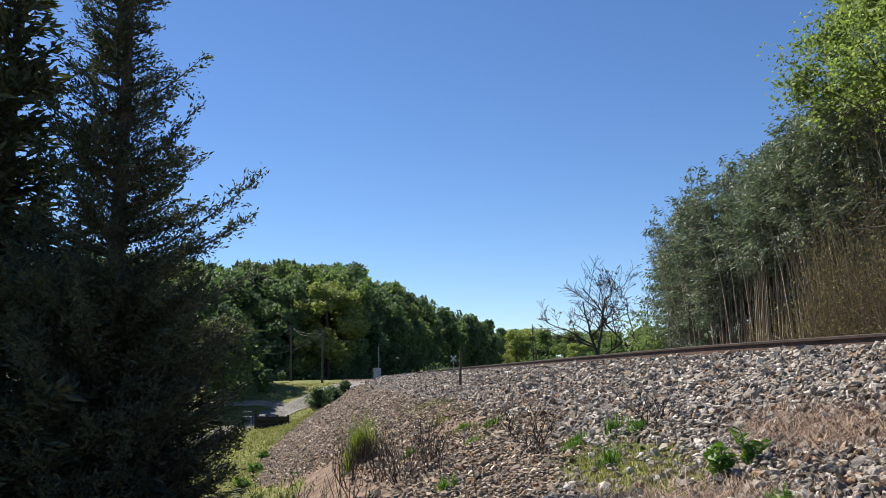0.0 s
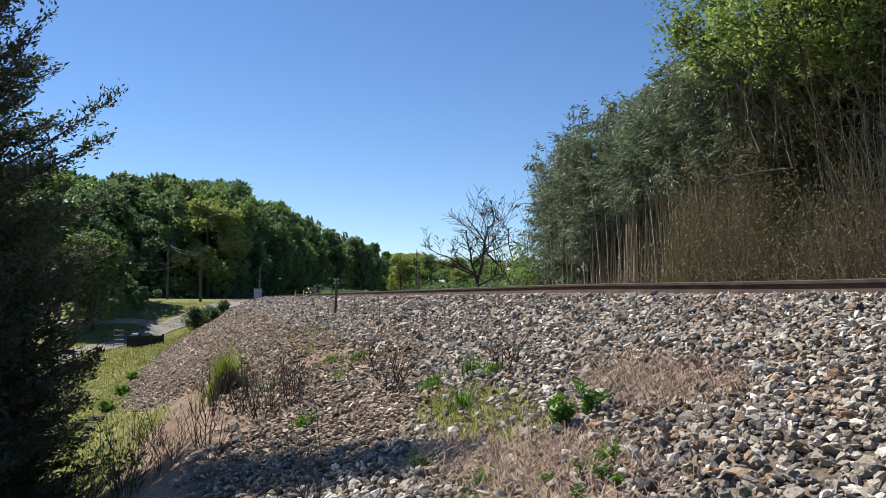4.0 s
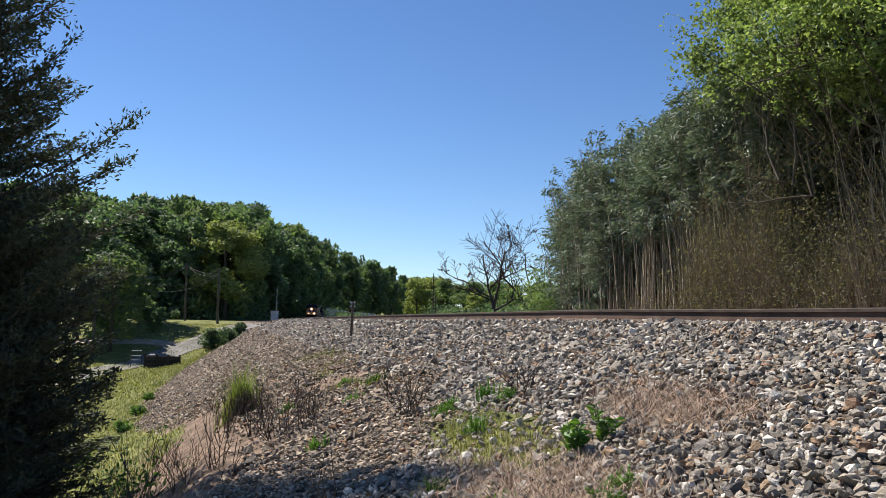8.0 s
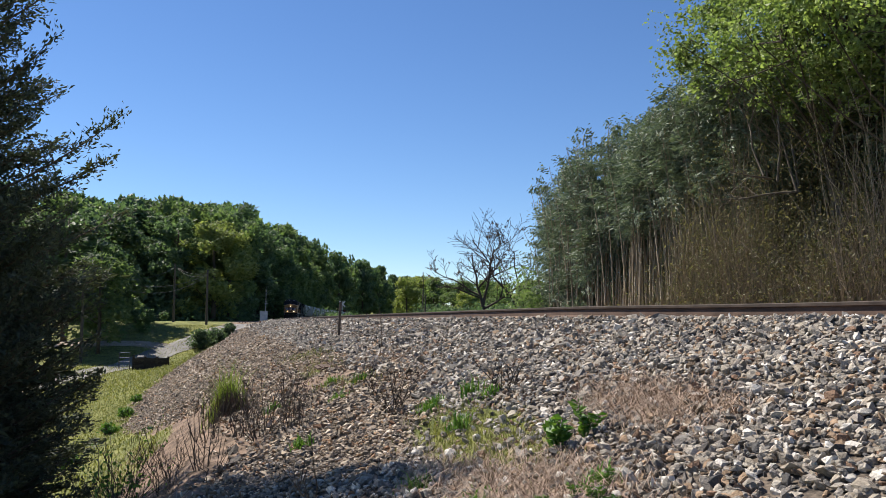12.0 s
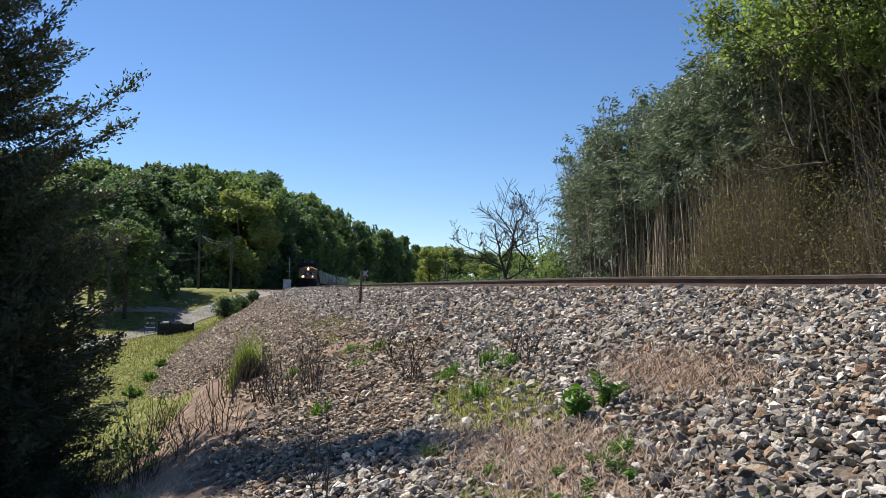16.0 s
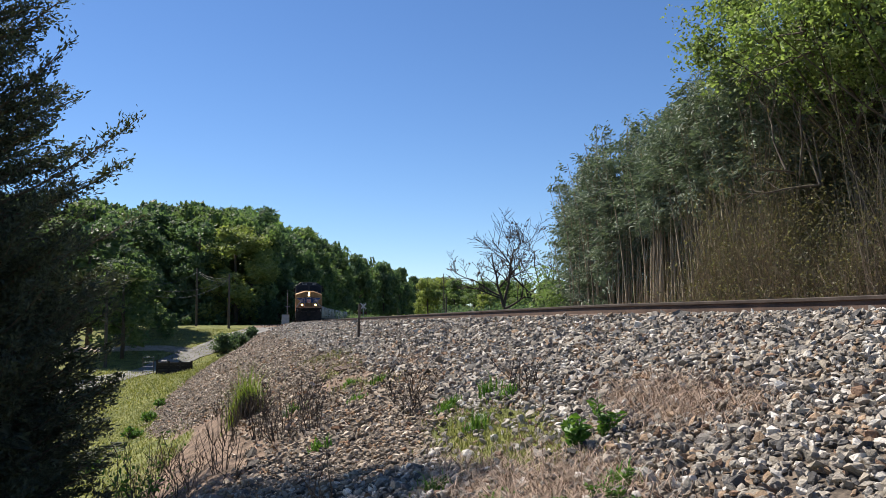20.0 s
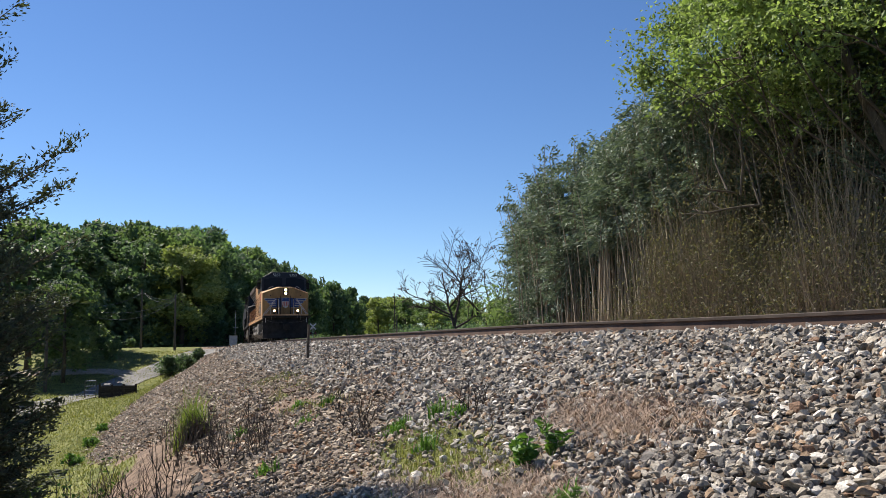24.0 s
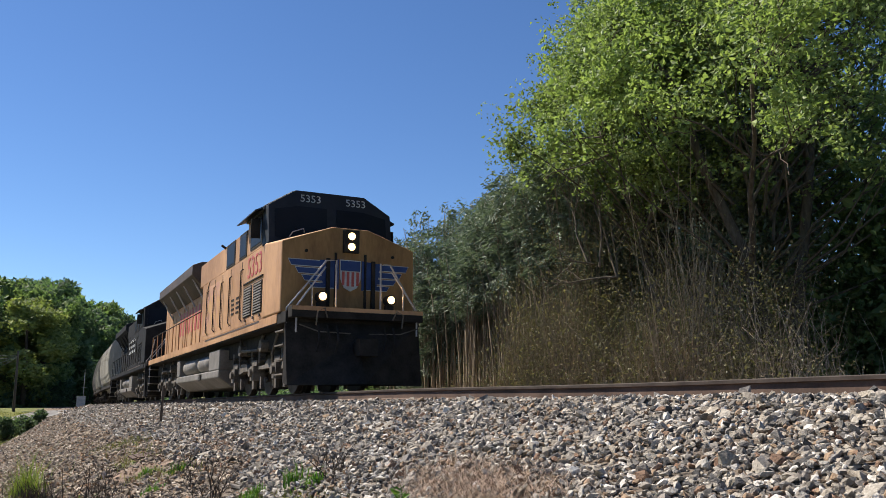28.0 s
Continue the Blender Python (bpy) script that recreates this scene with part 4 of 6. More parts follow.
def build_cedar():
    rng = np.random.default_rng(41)
    X, Y = -6.0, 10.4
    ob = thing("red_cedar", "tall dark red cedar with ragged feathery branches down to the ground", "tree", pose(X, Y, -2.92))
    trunk, wood, base_pts, ways = Geo(), Geo(), [], []
    H = 11.2
    trunk.tube([(0, 0, -1.4), (0.05, 0, 3), (0.1, 0.05, 6.5), (0.1, 0, H)], [0.17, 0.13, 0.08, 0.015], 8)

    def branch(z, a, reach, rise, full=1.0):
        u = np.linspace(0, 1, 6)
        line = np.stack([np.cos(a) * reach * u, np.sin(a) * reach * u, z + reach * (rise * u + 0.22 * u ** 2)], -1)
        wood.tube(line, np.linspace(0.028, 0.004, 6), 4, cap=False)
        twigs = int(27 * reach * full)
        w = rng.uniform(0.12, 1.0, twigs)
        at = np.stack([np.interp(w, u, line[:, i]) for i in range(3)], -1)
        out = rng.normal(0, 1, (twigs, 3)) * (1, 1, 0.7) + (np.cos(a) * 1.2, np.sin(a) * 1.2, 0.7)
        out /= np.linalg.norm(out, axis=1, keepdims=True)
        ln = 0.42 * (1.12 - 0.75 * w) * rng.uniform(0.6, 1.2, twigs)
        q = rng.uniform(0.05, 1, (twigs, 12))
        pts = at[:, None] + out[:, None] * (ln[:, None] * q)[..., None] + rng.normal(0, 0.04, (twigs, 12, 3))
        base_pts.append(pts.reshape(-1, 3))
        ways.append(np.repeat(out, 12, axis=0))

    for k in range(560):
        q = rng.uniform(0.0, 1.06) ** 1.4 - 0.07
        reach = (0.42 + 1.25 * float(smooth(0.70, 0.15, q))) * float(smooth(1.06, 0.72, q)) * rng.uniform(0.4, 1.3) * (0.78 + 0.22 * float(smooth(0.02, 0.3, q))) + 0.1
        branch(q * H, rng.uniform(0, 2 * np.pi), reach, 0.28, 0.75 if q > 0.5 else 1.0)
    for k in range(130):
        branch(rng.uniform(-0.9, 3.4), rng.uniform(-2.2, 0.9), rng.uniform(1.1, 1.75), 0.2)
    branch(4.05, math.atan2(-0.8, 2.2), 2.6, 0.16, 0.9)
    branch(3.9, math.atan2(-0.4, 2.2), 2.1, 0.1)
    branch(5.2, math.atan2(-0.9, 2.0), 1.65, 0.3, 0.8)
    branch(6.2, math.atan2(-0.3, 2.0), 1.35, 0.3, 0.7)
    part("trunk", trunk, [M_BARK], ob)
    tagged(part("branch_mass", wood, [M_BARK], ob), kind="stuff")
    v, f = leaves(rng, np.concatenate(base_pts), 0.023, long=2.6, way=np.concatenate(ways))
    part("foliage", Geo().add(v, f), [M_CEDAR], ob, "dense dark scale-leaved sprays")
    pts = np.concatenate(base_pts)[::4]
    v, f = leaves(rng, pts, 0.05, long=2.8, way=np.concatenate(ways)[::4])
    sparse = Geo().add(v, f).mesh("foliage", [M_CEDAR])
    # lower cedars stand against it
    for x, y, turn, wide, tall in ((-8.0, 10.8, 70, 1.6, 0.95), (-7.4, 12.9, 200, 1.1, 0.5)):
        ob2 = thing("red_cedar", "lower dark red cedar standing against the tall one", "tree", pose(x, y, level1(x, y), 0, 0, turn))
        for q in ob.children:
            p = part(q.name.split(".")[0], sparse if q.name.startswith("foliage") else q.data, None, ob2)
            p.scale = (wide, wide, tall)
            if q.name.startswith("branch"):
                tagged(p, kind="stuff")


def build_bare_tree():
    """Two leafless trees before the end of the grove: one low-forked and spreading, one leaning out over it."""
    rng = np.random.default_rng(8)

    def bare(label, x, y, limbs):
        ob = thing("bare_tree", label, "tree", pose(x, y, level1(x, y)), "bare trees by the grove")
        tops = []
        for base, tip, r, count, spread in limbs:
            lines, ends = grow(rng, base, tip, r, count, spread, 2 if count else 0, start=0.3, wander=0.2)
            g = Geo()
            for pts, rad in lines:
                g.tube(pts, np.maximum(rad, 0.014), 5, cap=False)
            part("limb", g, [M_DARK_TWIG], ob, smooth_faces=True)
            tops.append(ends[ends[:, 2] > 3.5])
        top = np.concatenate(tops)
        v, f = crown_leaves(rng, top[rng.integers(0, len(top), 45)], 420, 0.07, 0.16)
        part("seed_mass", Geo().add(v, f), [M_TWIG], ob, "small dry brown seed clusters")["kind"] = "stuff"

    bare("leafless low-forked tree with a few dry seed clusters", 4.15, 66, [
        ((0, 0, -0.3), (-0.05, 0, 1.7), 0.20, 0, 0), ((-0.05, 0, 1.45), (-1.0, 0.3, 5.6), 0.13, 10, 0.66), ((-0.03, 0, 1.5), (0.8, -0.3, 6.2), 0.13, 10, 0.64),
        ((0.0, 0, 1.3), (3.2, 0.3, 3.2), 0.10, 8, 0.55), ((-0.35, 0.1, 2.4), (-3.7, 0.4, 4.3), 0.08, 9, 0.5), ((-0.3, 0.1, 2.2), (-3.3, -0.5, 3.3), 0.07, 7, 0.5), ((0.1, 0, 3.6), (3.0, -0.6, 5.0), 0.07, 6, 0.5)])
    bare("slender leafless tree leaning out of the bamboo's edge", 8.0, 66.5, [
        ((0, 0, -0.3), (-4.6, 0.2, 6.6), 0.12, 10, 0.5), ((-0.3, 0, 0.6), (-2.0, 0.3, 7.2), 0.08, 10, 0.5), ((0, 0, 0.4), (0.3, 0.2, 5.8), 0.07, 8, 0.5)])


def build_shrubs():
    """Bare twiggy shrubs, tufts and weeds on the bank."""
    rng = np.random.default_rng(51)

    def twiggy(x, y, h, wide, count, label, leafy_by=0):
        z0 = level1(x, y)
        ob = thing("bare_shrub", label, "shrub", pose(x, y, z0), "bare shrubs on the bank")
        g, tips = Geo(), []
        for k in range(max(4, int(count * 0.62))):
            a, r = rng.uniform(0, 2 * math.pi), rng.uniform(0.2, 1.35) * wide
            u = np.linspace(0, 1, 5)
            hh = h * rng.uniform(0.55, 1.1)
            pts = np.stack([0.08 * math.cos(a) + math.cos(a) * r * u ** 1.4, 0.08 * math.sin(a) + math.sin(a) * r * u ** 1.4, -0.03 + hh * u], -1)
            pts[1:] += rng.normal(0, 0.03, (4, 3))
            g.tube(pts, np.linspace(0.0052, 0.0018, 5), 4, cap=False)
            for _ in range(3):
                i = rng.integers(1, 4)
                g.tube([pts[i], pts[i] + rng.normal(0, 0.07, 3) + (0, 0, 0.12)], [0.004, 0.0018], 3, cap=False)
            tips.append(pts[2:])
        tagged(part("twig_mass", g, [M_DARK_TWIG], ob), kind="stuff")
        if leafy_by:
            tips = np.concatenate(tips)
            v, f = leaves(rng, tips[rng.integers(0, len(tips), leafy_by)] + rng.normal(0, 0.05, (leafy_by, 3)), 0.03)
            part("leaves", Geo().add(v, f), [M_WEED], ob)

    twiggy(-1.85, 9.4, 0.72, 0.36, 30, "dark twiggy leafless shrub on the stony bank")
    twiggy(-1.6, 9.9, 0.55, 0.25, 20, "small dark leafless shrub on the bank")
    twiggy(-3.18, 8.8, 1.0, 0.4, 34, "dark twiggy leafless shrub by the cedar", 120)
    twiggy(-3.55, 9.9, 0.7, 0.3, 18, "dark twiggy shrub with a few leaves on the bank", 160)
    twiggy(-2.75, 10.6, 0.75, 0.18, 16, "slender bare shrub on the dirt slope")
    twiggy(-2.5, 11.3, 0.6, 0.16, 12, "slender bare shrub on the dirt slope")
    twiggy(-0.66, 5.2, 0.58, 0.10, 7, "few bare sticks standing in the stones")
    twiggy(-0.32, 8.22, 0.46, 0.16, 20, "reddish dry weed stalks among the stones")
    twiggy(0.72, 7.2, 0.30, 0.14, 14, "grey dry weed stalks among the stones")
    twiggy(-0.6, 9.4, 0.36, 0.05, 4, "dry weed stalk among the stones")

    for x, y, h, w, c in ((-4.3, 10.5, 0.7, 0.35, 22), (-3.9, 9.9, 0.6, 0.25, 16), (-2.68, 8.75, 0.6, 0.2, 14), (-3.0, 9.9, 0.5, 0.2, 14), (-2.37, 8.95, 0.75, 0.22, 16), (-2.1, 8.2, 0.4, 0.16, 9), (-2.2, 10.0, 0.62, 0.2, 14), (-3.6, 11.6, 0.45, 0.16, 10), (-4.3, 13.0, 0.4, 0.14, 8), (-1.45, 9.2, 0.6, 0.2, 12)):
        twiggy(x, y, h, w, c, "thin leafless brown shrub on the dirt slope")

    def tuft(x, y, count, h, spread, mat, name, label, bend=0.5, width=0.012):
        r = np.abs(rng.normal(0, spread, count))
        a = rng.uniform(0, 2 * np.pi, count)
        px, py = x + r * np.cos(a), y + r * np.sin(a)
        v, f = blades(rng, np.stack([px - x, py - y, level(px, py) - level1(x, y) - 0.01], -1), h, width, bend)
        return thing(name, label, "grass", pose(x, y, level1(x, y)), kind="stuff", geo=Geo().add(v, f), mats=[mat])

    tuft(-3.08, 12.8, 620, 0.5, 0.13, M_TUFT, "grass_tuft", "tall yellow-green grass tuft on the dirt slope", 0.45)
    tuft(-3.0, 12.6, 420, 0.34, 0.13, M_TWIG, "dead_grass_tuft", "dark dead grass at the foot of the green tuft", 0.8)
    for x, y, h in ((0.05, 7.75, 0.10), (0.55, 7.3, 0.10), (-1.1, 10.2, 0.09), (-0.9, 11.2, 0.12), (-1.4, 12.1, 0.12), (0.92, 4.35, 0.08), (0.3, 4.7, 0.07), (-2.0, 11.0, 0.14), (-1.2, 8.1, 0.12), (0.27, 6.6, 0.13), (0.03, 7.57, 0.09), (-0.05, 5.37, 0.09), (0.4, 7.6, 0.14), (1.19, 3.33, 0.05)):
        tuft(x, y, 90, h, 0.07, M_WEED, "weed_tuft", "small fresh green weed tuft among the stones", 0.7, 0.014)

    def broad_weed(x, y, h, count, size):
        ob = thing("broad_weed", "leafy broad-leaved green weed growing in dead grass", "weed", pose(x, y, level1(x, y)))
        g, c, w = Geo(), [], []
        for k in range(max(3, count // 14)):
            a, r = rng.uniform(0, 2 * math.pi), rng.uniform(0.1, 0.5) * h
            top = np.array([math.cos(a) * r, math.sin(a) * r, h * rng.uniform(0.6, 1.1)])
            g.tube([(0, 0, -0.02), top * (0.5, 0.5, 0.55), top], [0.006, 0.004, 0.002], 4, cap=False)
            q = rng.uniform(0.15, 1, 14)[:, None]
            b = rng.uniform(0, 2 * np.pi, 14)
            d = np.stack([np.cos(b), np.sin(b), 0.3 + 0 * b], -1)
            c.append(top * q + d * size)
            w.append(d)
        v, f = leaves(rng, np.concatenate(c), size, long=2.1, way=np.concatenate(w))
        tagged(part("stalk_mass", g, [M_WEED], ob), kind="stuff")
        part("leaves", Geo().add(v, f), [M_WEED], ob)

    broad_weed(0.84, 5.25, 0.21, 112, 0.032)
    broad_weed(1.02, 5.3, 0.24, 56, 0.032)
    for x, y, h in ((0.71, 3.95, 0.09), (0.85, 4.1, 0.10), (0.62, 4.3, 0.08), (0.95, 4.28, 0.09), (0.78, 4.25, 0.08), (0.55, 3.95, 0.07), (0.68, 3.78, 0.07), (0.9, 3.95, 0.07)):
        broad_weed(x, y, h, 84, 0.013)


def build_grass():
    rng = np.random.default_rng(61)

    def field(name, label, mat, s0, s1, n0, n1, count, h, w, which, bend=0.5):
        s, n = rng.uniform(s0, s1, count), rng.uniform(n0, n1, count)
        hd = PSI + s / RAD
        x, y = CX - (RAD + n) * np.cos(hd), CY + (RAD + n) * np.sin(hd)
        keep = rng.uniform(0, 1, count) < covers(x, y)[which] ** 1.5
        x, y = x[keep], y[keep]
        v, f = blades(rng, np.stack([x, y, level(x, y) - 0.005], -1), h, w, bend)
        thing(name, label, "grass", kind="stuff", geo=Geo().add(v, f), mats=[mat])

    field("dead_grass", "mat of dead straw-coloured grass over the stones", M_STRAW, -15, -9, 3.0, 5.6, 52000, 0.085, 0.006, 1, 2.6)
    field("dead_grass", "thin dead grass along the bank", M_STRAW, -8, 14, 3.4, 8.4, 30000, 0.13, 0.009, 1, 1.6)
    field("green_grass", "patches of low green grass on the stony bank", M_GRASS, -14, -9, 4.0, 5.6, 15000, 0.055, 0.007, 2, 0.8)
    field("green_grass", "thin yellow-green grass on the bank", M_GRASS, -9, 8, 3.6, 5.4, 15000, 0.09, 0.01, 2, 0.7)
    field("litter", "dead stalks and straw over the bare dirt of the bank", M_STRAW, -10, 2, 5.6, 8.2, 9000, 0.10, 0.008, 1, 2.2)
    field("slope_grass", "rough green and yellow grass below the bank", M_GRASS, -10, 26, 7.0, 16, 46000, 0.085, 0.020, 2, 0.9)
    field("slope_grass", "grass beside the lane", M_GRASS, 26, 85, 6, 20, 24000, 0.15, 0.05, 2, 0.8)


M_TUFT = leafy("fresh_tuft_grass", (0.13, 0.19, 0.05), (0.28, 0.34, 0.11), 0.4)
# the round tree's own pale leaf; on the far trees it paints in haze
M_OAK_PALE = leafy("pale_spring_leaf", (0.16, 0.20, 0.065), (0.31, 0.34, 0.125), 0.46, tint=(1.1, 1.2, 0.6))
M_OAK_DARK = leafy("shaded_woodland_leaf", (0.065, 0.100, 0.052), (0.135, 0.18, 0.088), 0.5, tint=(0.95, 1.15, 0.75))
M_CANE = surface("dead_cane", (0.20, 0.155, 0.11), (0.46, 0.38, 0.28), 6, 0.9, 0.2, vary="island")
M_DARK_TWIG = surface("dark_twig", (0.035, 0.027, 0.022), (0.09, 0.07, 0.055), 8, 0.95, 0.3)
build_forest()
build_maple()
build_bamboo()
build_brush()
build_cedar()
build_bare_tree()
build_shrubs()
build_grass()

# ---- train ----
def run(t):
    """How far the leading nose still is from its place at the end."""
    u = 28.0 - t
    return 9.4826 * u + 0.0917 * u * u


def on_rails(s):
    p = on_track(s)
    return pose(p.x, p.y, 0, 0, 0, 180 - math.degrees(heading(s)))


M_YELLOW = surface("faded_yellow_paint", (0.31, 0.165, 0.082), (0.53, 0.305, 0.16), 0.9, 0.55, 0.06, fine=14, stretch=(1, 1, 0.35), spec=0.2)
# body yellow with grime, darkened further to paint in the front's shade
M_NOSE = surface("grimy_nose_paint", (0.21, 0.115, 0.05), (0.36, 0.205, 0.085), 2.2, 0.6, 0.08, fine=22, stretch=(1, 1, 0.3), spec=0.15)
M_ROOF = surface("dark_grey_roof_paint", (0.010, 0.011, 0.015), (0.020, 0.022, 0.028), 2, 0.55, 0.05, fine=20)
M_GREY = surface("light_grey_paint", (0.30, 0.29, 0.30), (0.42, 0.40, 0.41), 2, 0.5, 0.05, fine=20)
M_UNDER = surface("grimy_black_steel", (0.015, 0.0135, 0.0125), (0.036, 0.032, 0.029), 3, 0.8, 0.15, fine=25, spec=0.12)
M_BOGIE = surface("dusty_grey_truck_steel", (0.055, 0.046, 0.038), (0.17, 0.145, 0.12), 3, 0.8, 0.2, fine=25)
M_TANK = surface("dusty_grey_tank_paint", (0.13, 0.115, 0.10), (0.25, 0.225, 0.20), 1.5, 0.6, 0.08, fine=20)
M_WHEEL = surface("worn_wheel_steel", (0.05, 0.042, 0.036), (0.12, 0.10, 0.085), 4, 0.6, 0.1, 0.5, fine=30)
M_RADIATOR = surface("sooty_brown_radiator", (0.05, 0.038, 0.032), (0.105, 0.075, 0.058), 1.5, 0.6, 0.1, fine=20)
M_RUN_BLACK = surface("black_engine_paint", (0.012, 0.012, 0.013), (0.026, 0.026, 0.028), 2, 0.75, 0.05, fine=20, spec=0.1)
M_BLUE = surface("blue_emblem_paint", (0.015, 0.035, 0.13), (0.025, 0.055, 0.18), 4, 0.4, 0.0)
M_WHITE = surface("white_paint", (0.34, 0.34, 0.34), (0.50, 0.50, 0.49), 6, 0.5, 0.0)
M_RED = surface("faded_red_paint", (0.34, 0.06, 0.05), (0.46, 0.10, 0.08), 4, 0.5, 0.0)
M_GLASS_DARK = surface("dark_cab_glass", (0.010, 0.011, 0.015), (0.016, 0.018, 0.023), 1, 0.4, 0.0, spec=0.1)
M_HOPPER = surface("dusty_grey_hopper_paint", (0.27, 0.245, 0.20), (0.42, 0.385, 0.32), 0.9, 0.6, 0.08, fine=12, stretch=(1, 1, 0.25))
M_LAMP = glow("lit_headlight", (1.0, 0.66, 0.30), 1.7)
M_BULB = glow("hot_bulb", (1.0, 0.62, 0.27), 300.0)


def written(name, text, size, mat, parent, at, label):
    """Lettering as a thin mesh."""
    c = bpy.data.curves.new(name, "FONT")
    c.body, c.size, c.extrude, c.align_x, c.align_y = text, size, 0.004, "CENTER", "CENTER"
    c.resolution_u = 3
    tmp = bpy.data.objects.new("tmp", c)
    me = bpy.data.meshes.new_from_object(tmp)
    bpy.data.objects.remove(tmp)
    me.materials.clear()
    me.materials.append(mat)
    return part(name, me, None, parent, label, at=at)


def soften(ob, width=0.015):
    b = ob.modifiers.new("bevel", "BEVEL")
    b.width, b.segments, b.limit_method = width, 2, "ANGLE"
    return ob


def disc(g, x, y, z, r, depth, axis="y", sides=20, slot=0):
    a = np.linspace(0, 2 * np.pi, sides, endpoint=False)
    if axis == "y":
        return g.prism(np.stack([x + r * np.cos(a), z + r * np.sin(a)], -1), "y", y, y + depth, slot)
    return g.prism(np.stack([y + r * np.cos(a), z + r * np.sin(a)], -1), "x", x, x + depth, slot)


def wheelset_mesh(r):
    g = Geo()
    for side in (-1, 1):
        a = np.linspace(0, 2 * np.pi, 28, endpoint=False)
        for rad, x0, x1 in ((r, 0.69, 0.80), (r + 0.028, 0.655, 0.69), (r * 0.42, 0.80, 0.86)):
            g.prism(np.stack([rad * np.cos(a), rad * np.sin(a)], -1), "x", side * x0, side * x1)
        for k in range(5):
            q = 2 * math.pi * k / 5
            g.box(side * 0.80, side * 0.812, r * 0.6 * math.cos(q) - 0.05, r * 0.6 * math.cos(q) + 0.05, r * 0.6 * math.sin(q) - 0.05, r * 0.6 * math.sin(q) + 0.05)
    disc(g, -1.0, 0, 0, 0.09, 2.0, "x", 12)
    return g.mesh("wheelset", [M_WHEEL])


WHEELS = []


def add_truck(car, y, axles, r, mat, data, turning):
    truck = new("truck")
    truck.parent = car
    truck.matrix_local = pose(0, y, 0)
    span = (axles - 1) * (1.02 if axles == 3 else 0.89)
    for side in (-1, 1):
        g = Geo()
        lo, hi = r - 0.05, r + 0.27
        out = [(-span - 0.45, lo + 0.1), (-span - 0.3, hi), (-span * 0.5, hi), (-span * 0.4, hi - 0.12), (span * 0.4, hi - 0.12), (span * 0.5, hi), (span + 0.3, hi), (span + 0.45, lo + 0.1), (span + 0.2, lo + 0.02), (span * 0.6, lo + 0.12), (-span * 0.6, lo + 0.12), (-span - 0.2, lo + 0.02)]
        x0 = 0.98 * side
        g.prism(np.array(out), "x", x0, x0 + 0.16 * side)
        for k in range(axles):
            ya = (k - (axles - 1) / 2) * (2.05 if axles == 3 else 1.78)
            g.box(x0 - 0.02 * side, x0 + 0.26 * side, ya - 0.17, ya + 0.17, r - 0.19, r + 0.16)
            g.box(x0 - 0.02 * side, x0 + 0.20 * side, ya - 0.24, ya + 0.24, r + 0.16, r + 0.30)
            disc(g, x0 + 0.26 * side, ya, r, 0.10, 0.07 * side, "x", 12)
            for d in (-0.36, 0.36):
                for z in range(4):
                    disc(g, x0 + 0.02 * side, ya + d, r + 0.30 + 0.07 * z, 0.085, 0.16 * side, "x", 8)
                g.box(x0 + 0.05 * side, x0 + 0.13 * side, ya + d - 0.08, ya + d + 0.08, 0.14, r - 0.1)
        part("side_frame", g, [mat], truck)
    g = Geo().box(-0.9, 0.9, -0.3, 0.3, 0.55, 0.85).box(-0.5, 0.5, -span, span, 0.6, 0.8)
    part("bolster", g, [M_UNDER], truck)
    for k in range(axles):
        ya = (k - (axles - 1) / 2) * (2.05 if axles == 3 else 1.78)
        w = part("wheelset", data, None, truck, "steel wheels on an axle", at=pose(0, ya, r))
        if turning:
            WHEELS.append((w, ya, r))
    return truck


def rail_line(g, points, r=0.018):
    g.tube(points, [r] * len(points), 6)


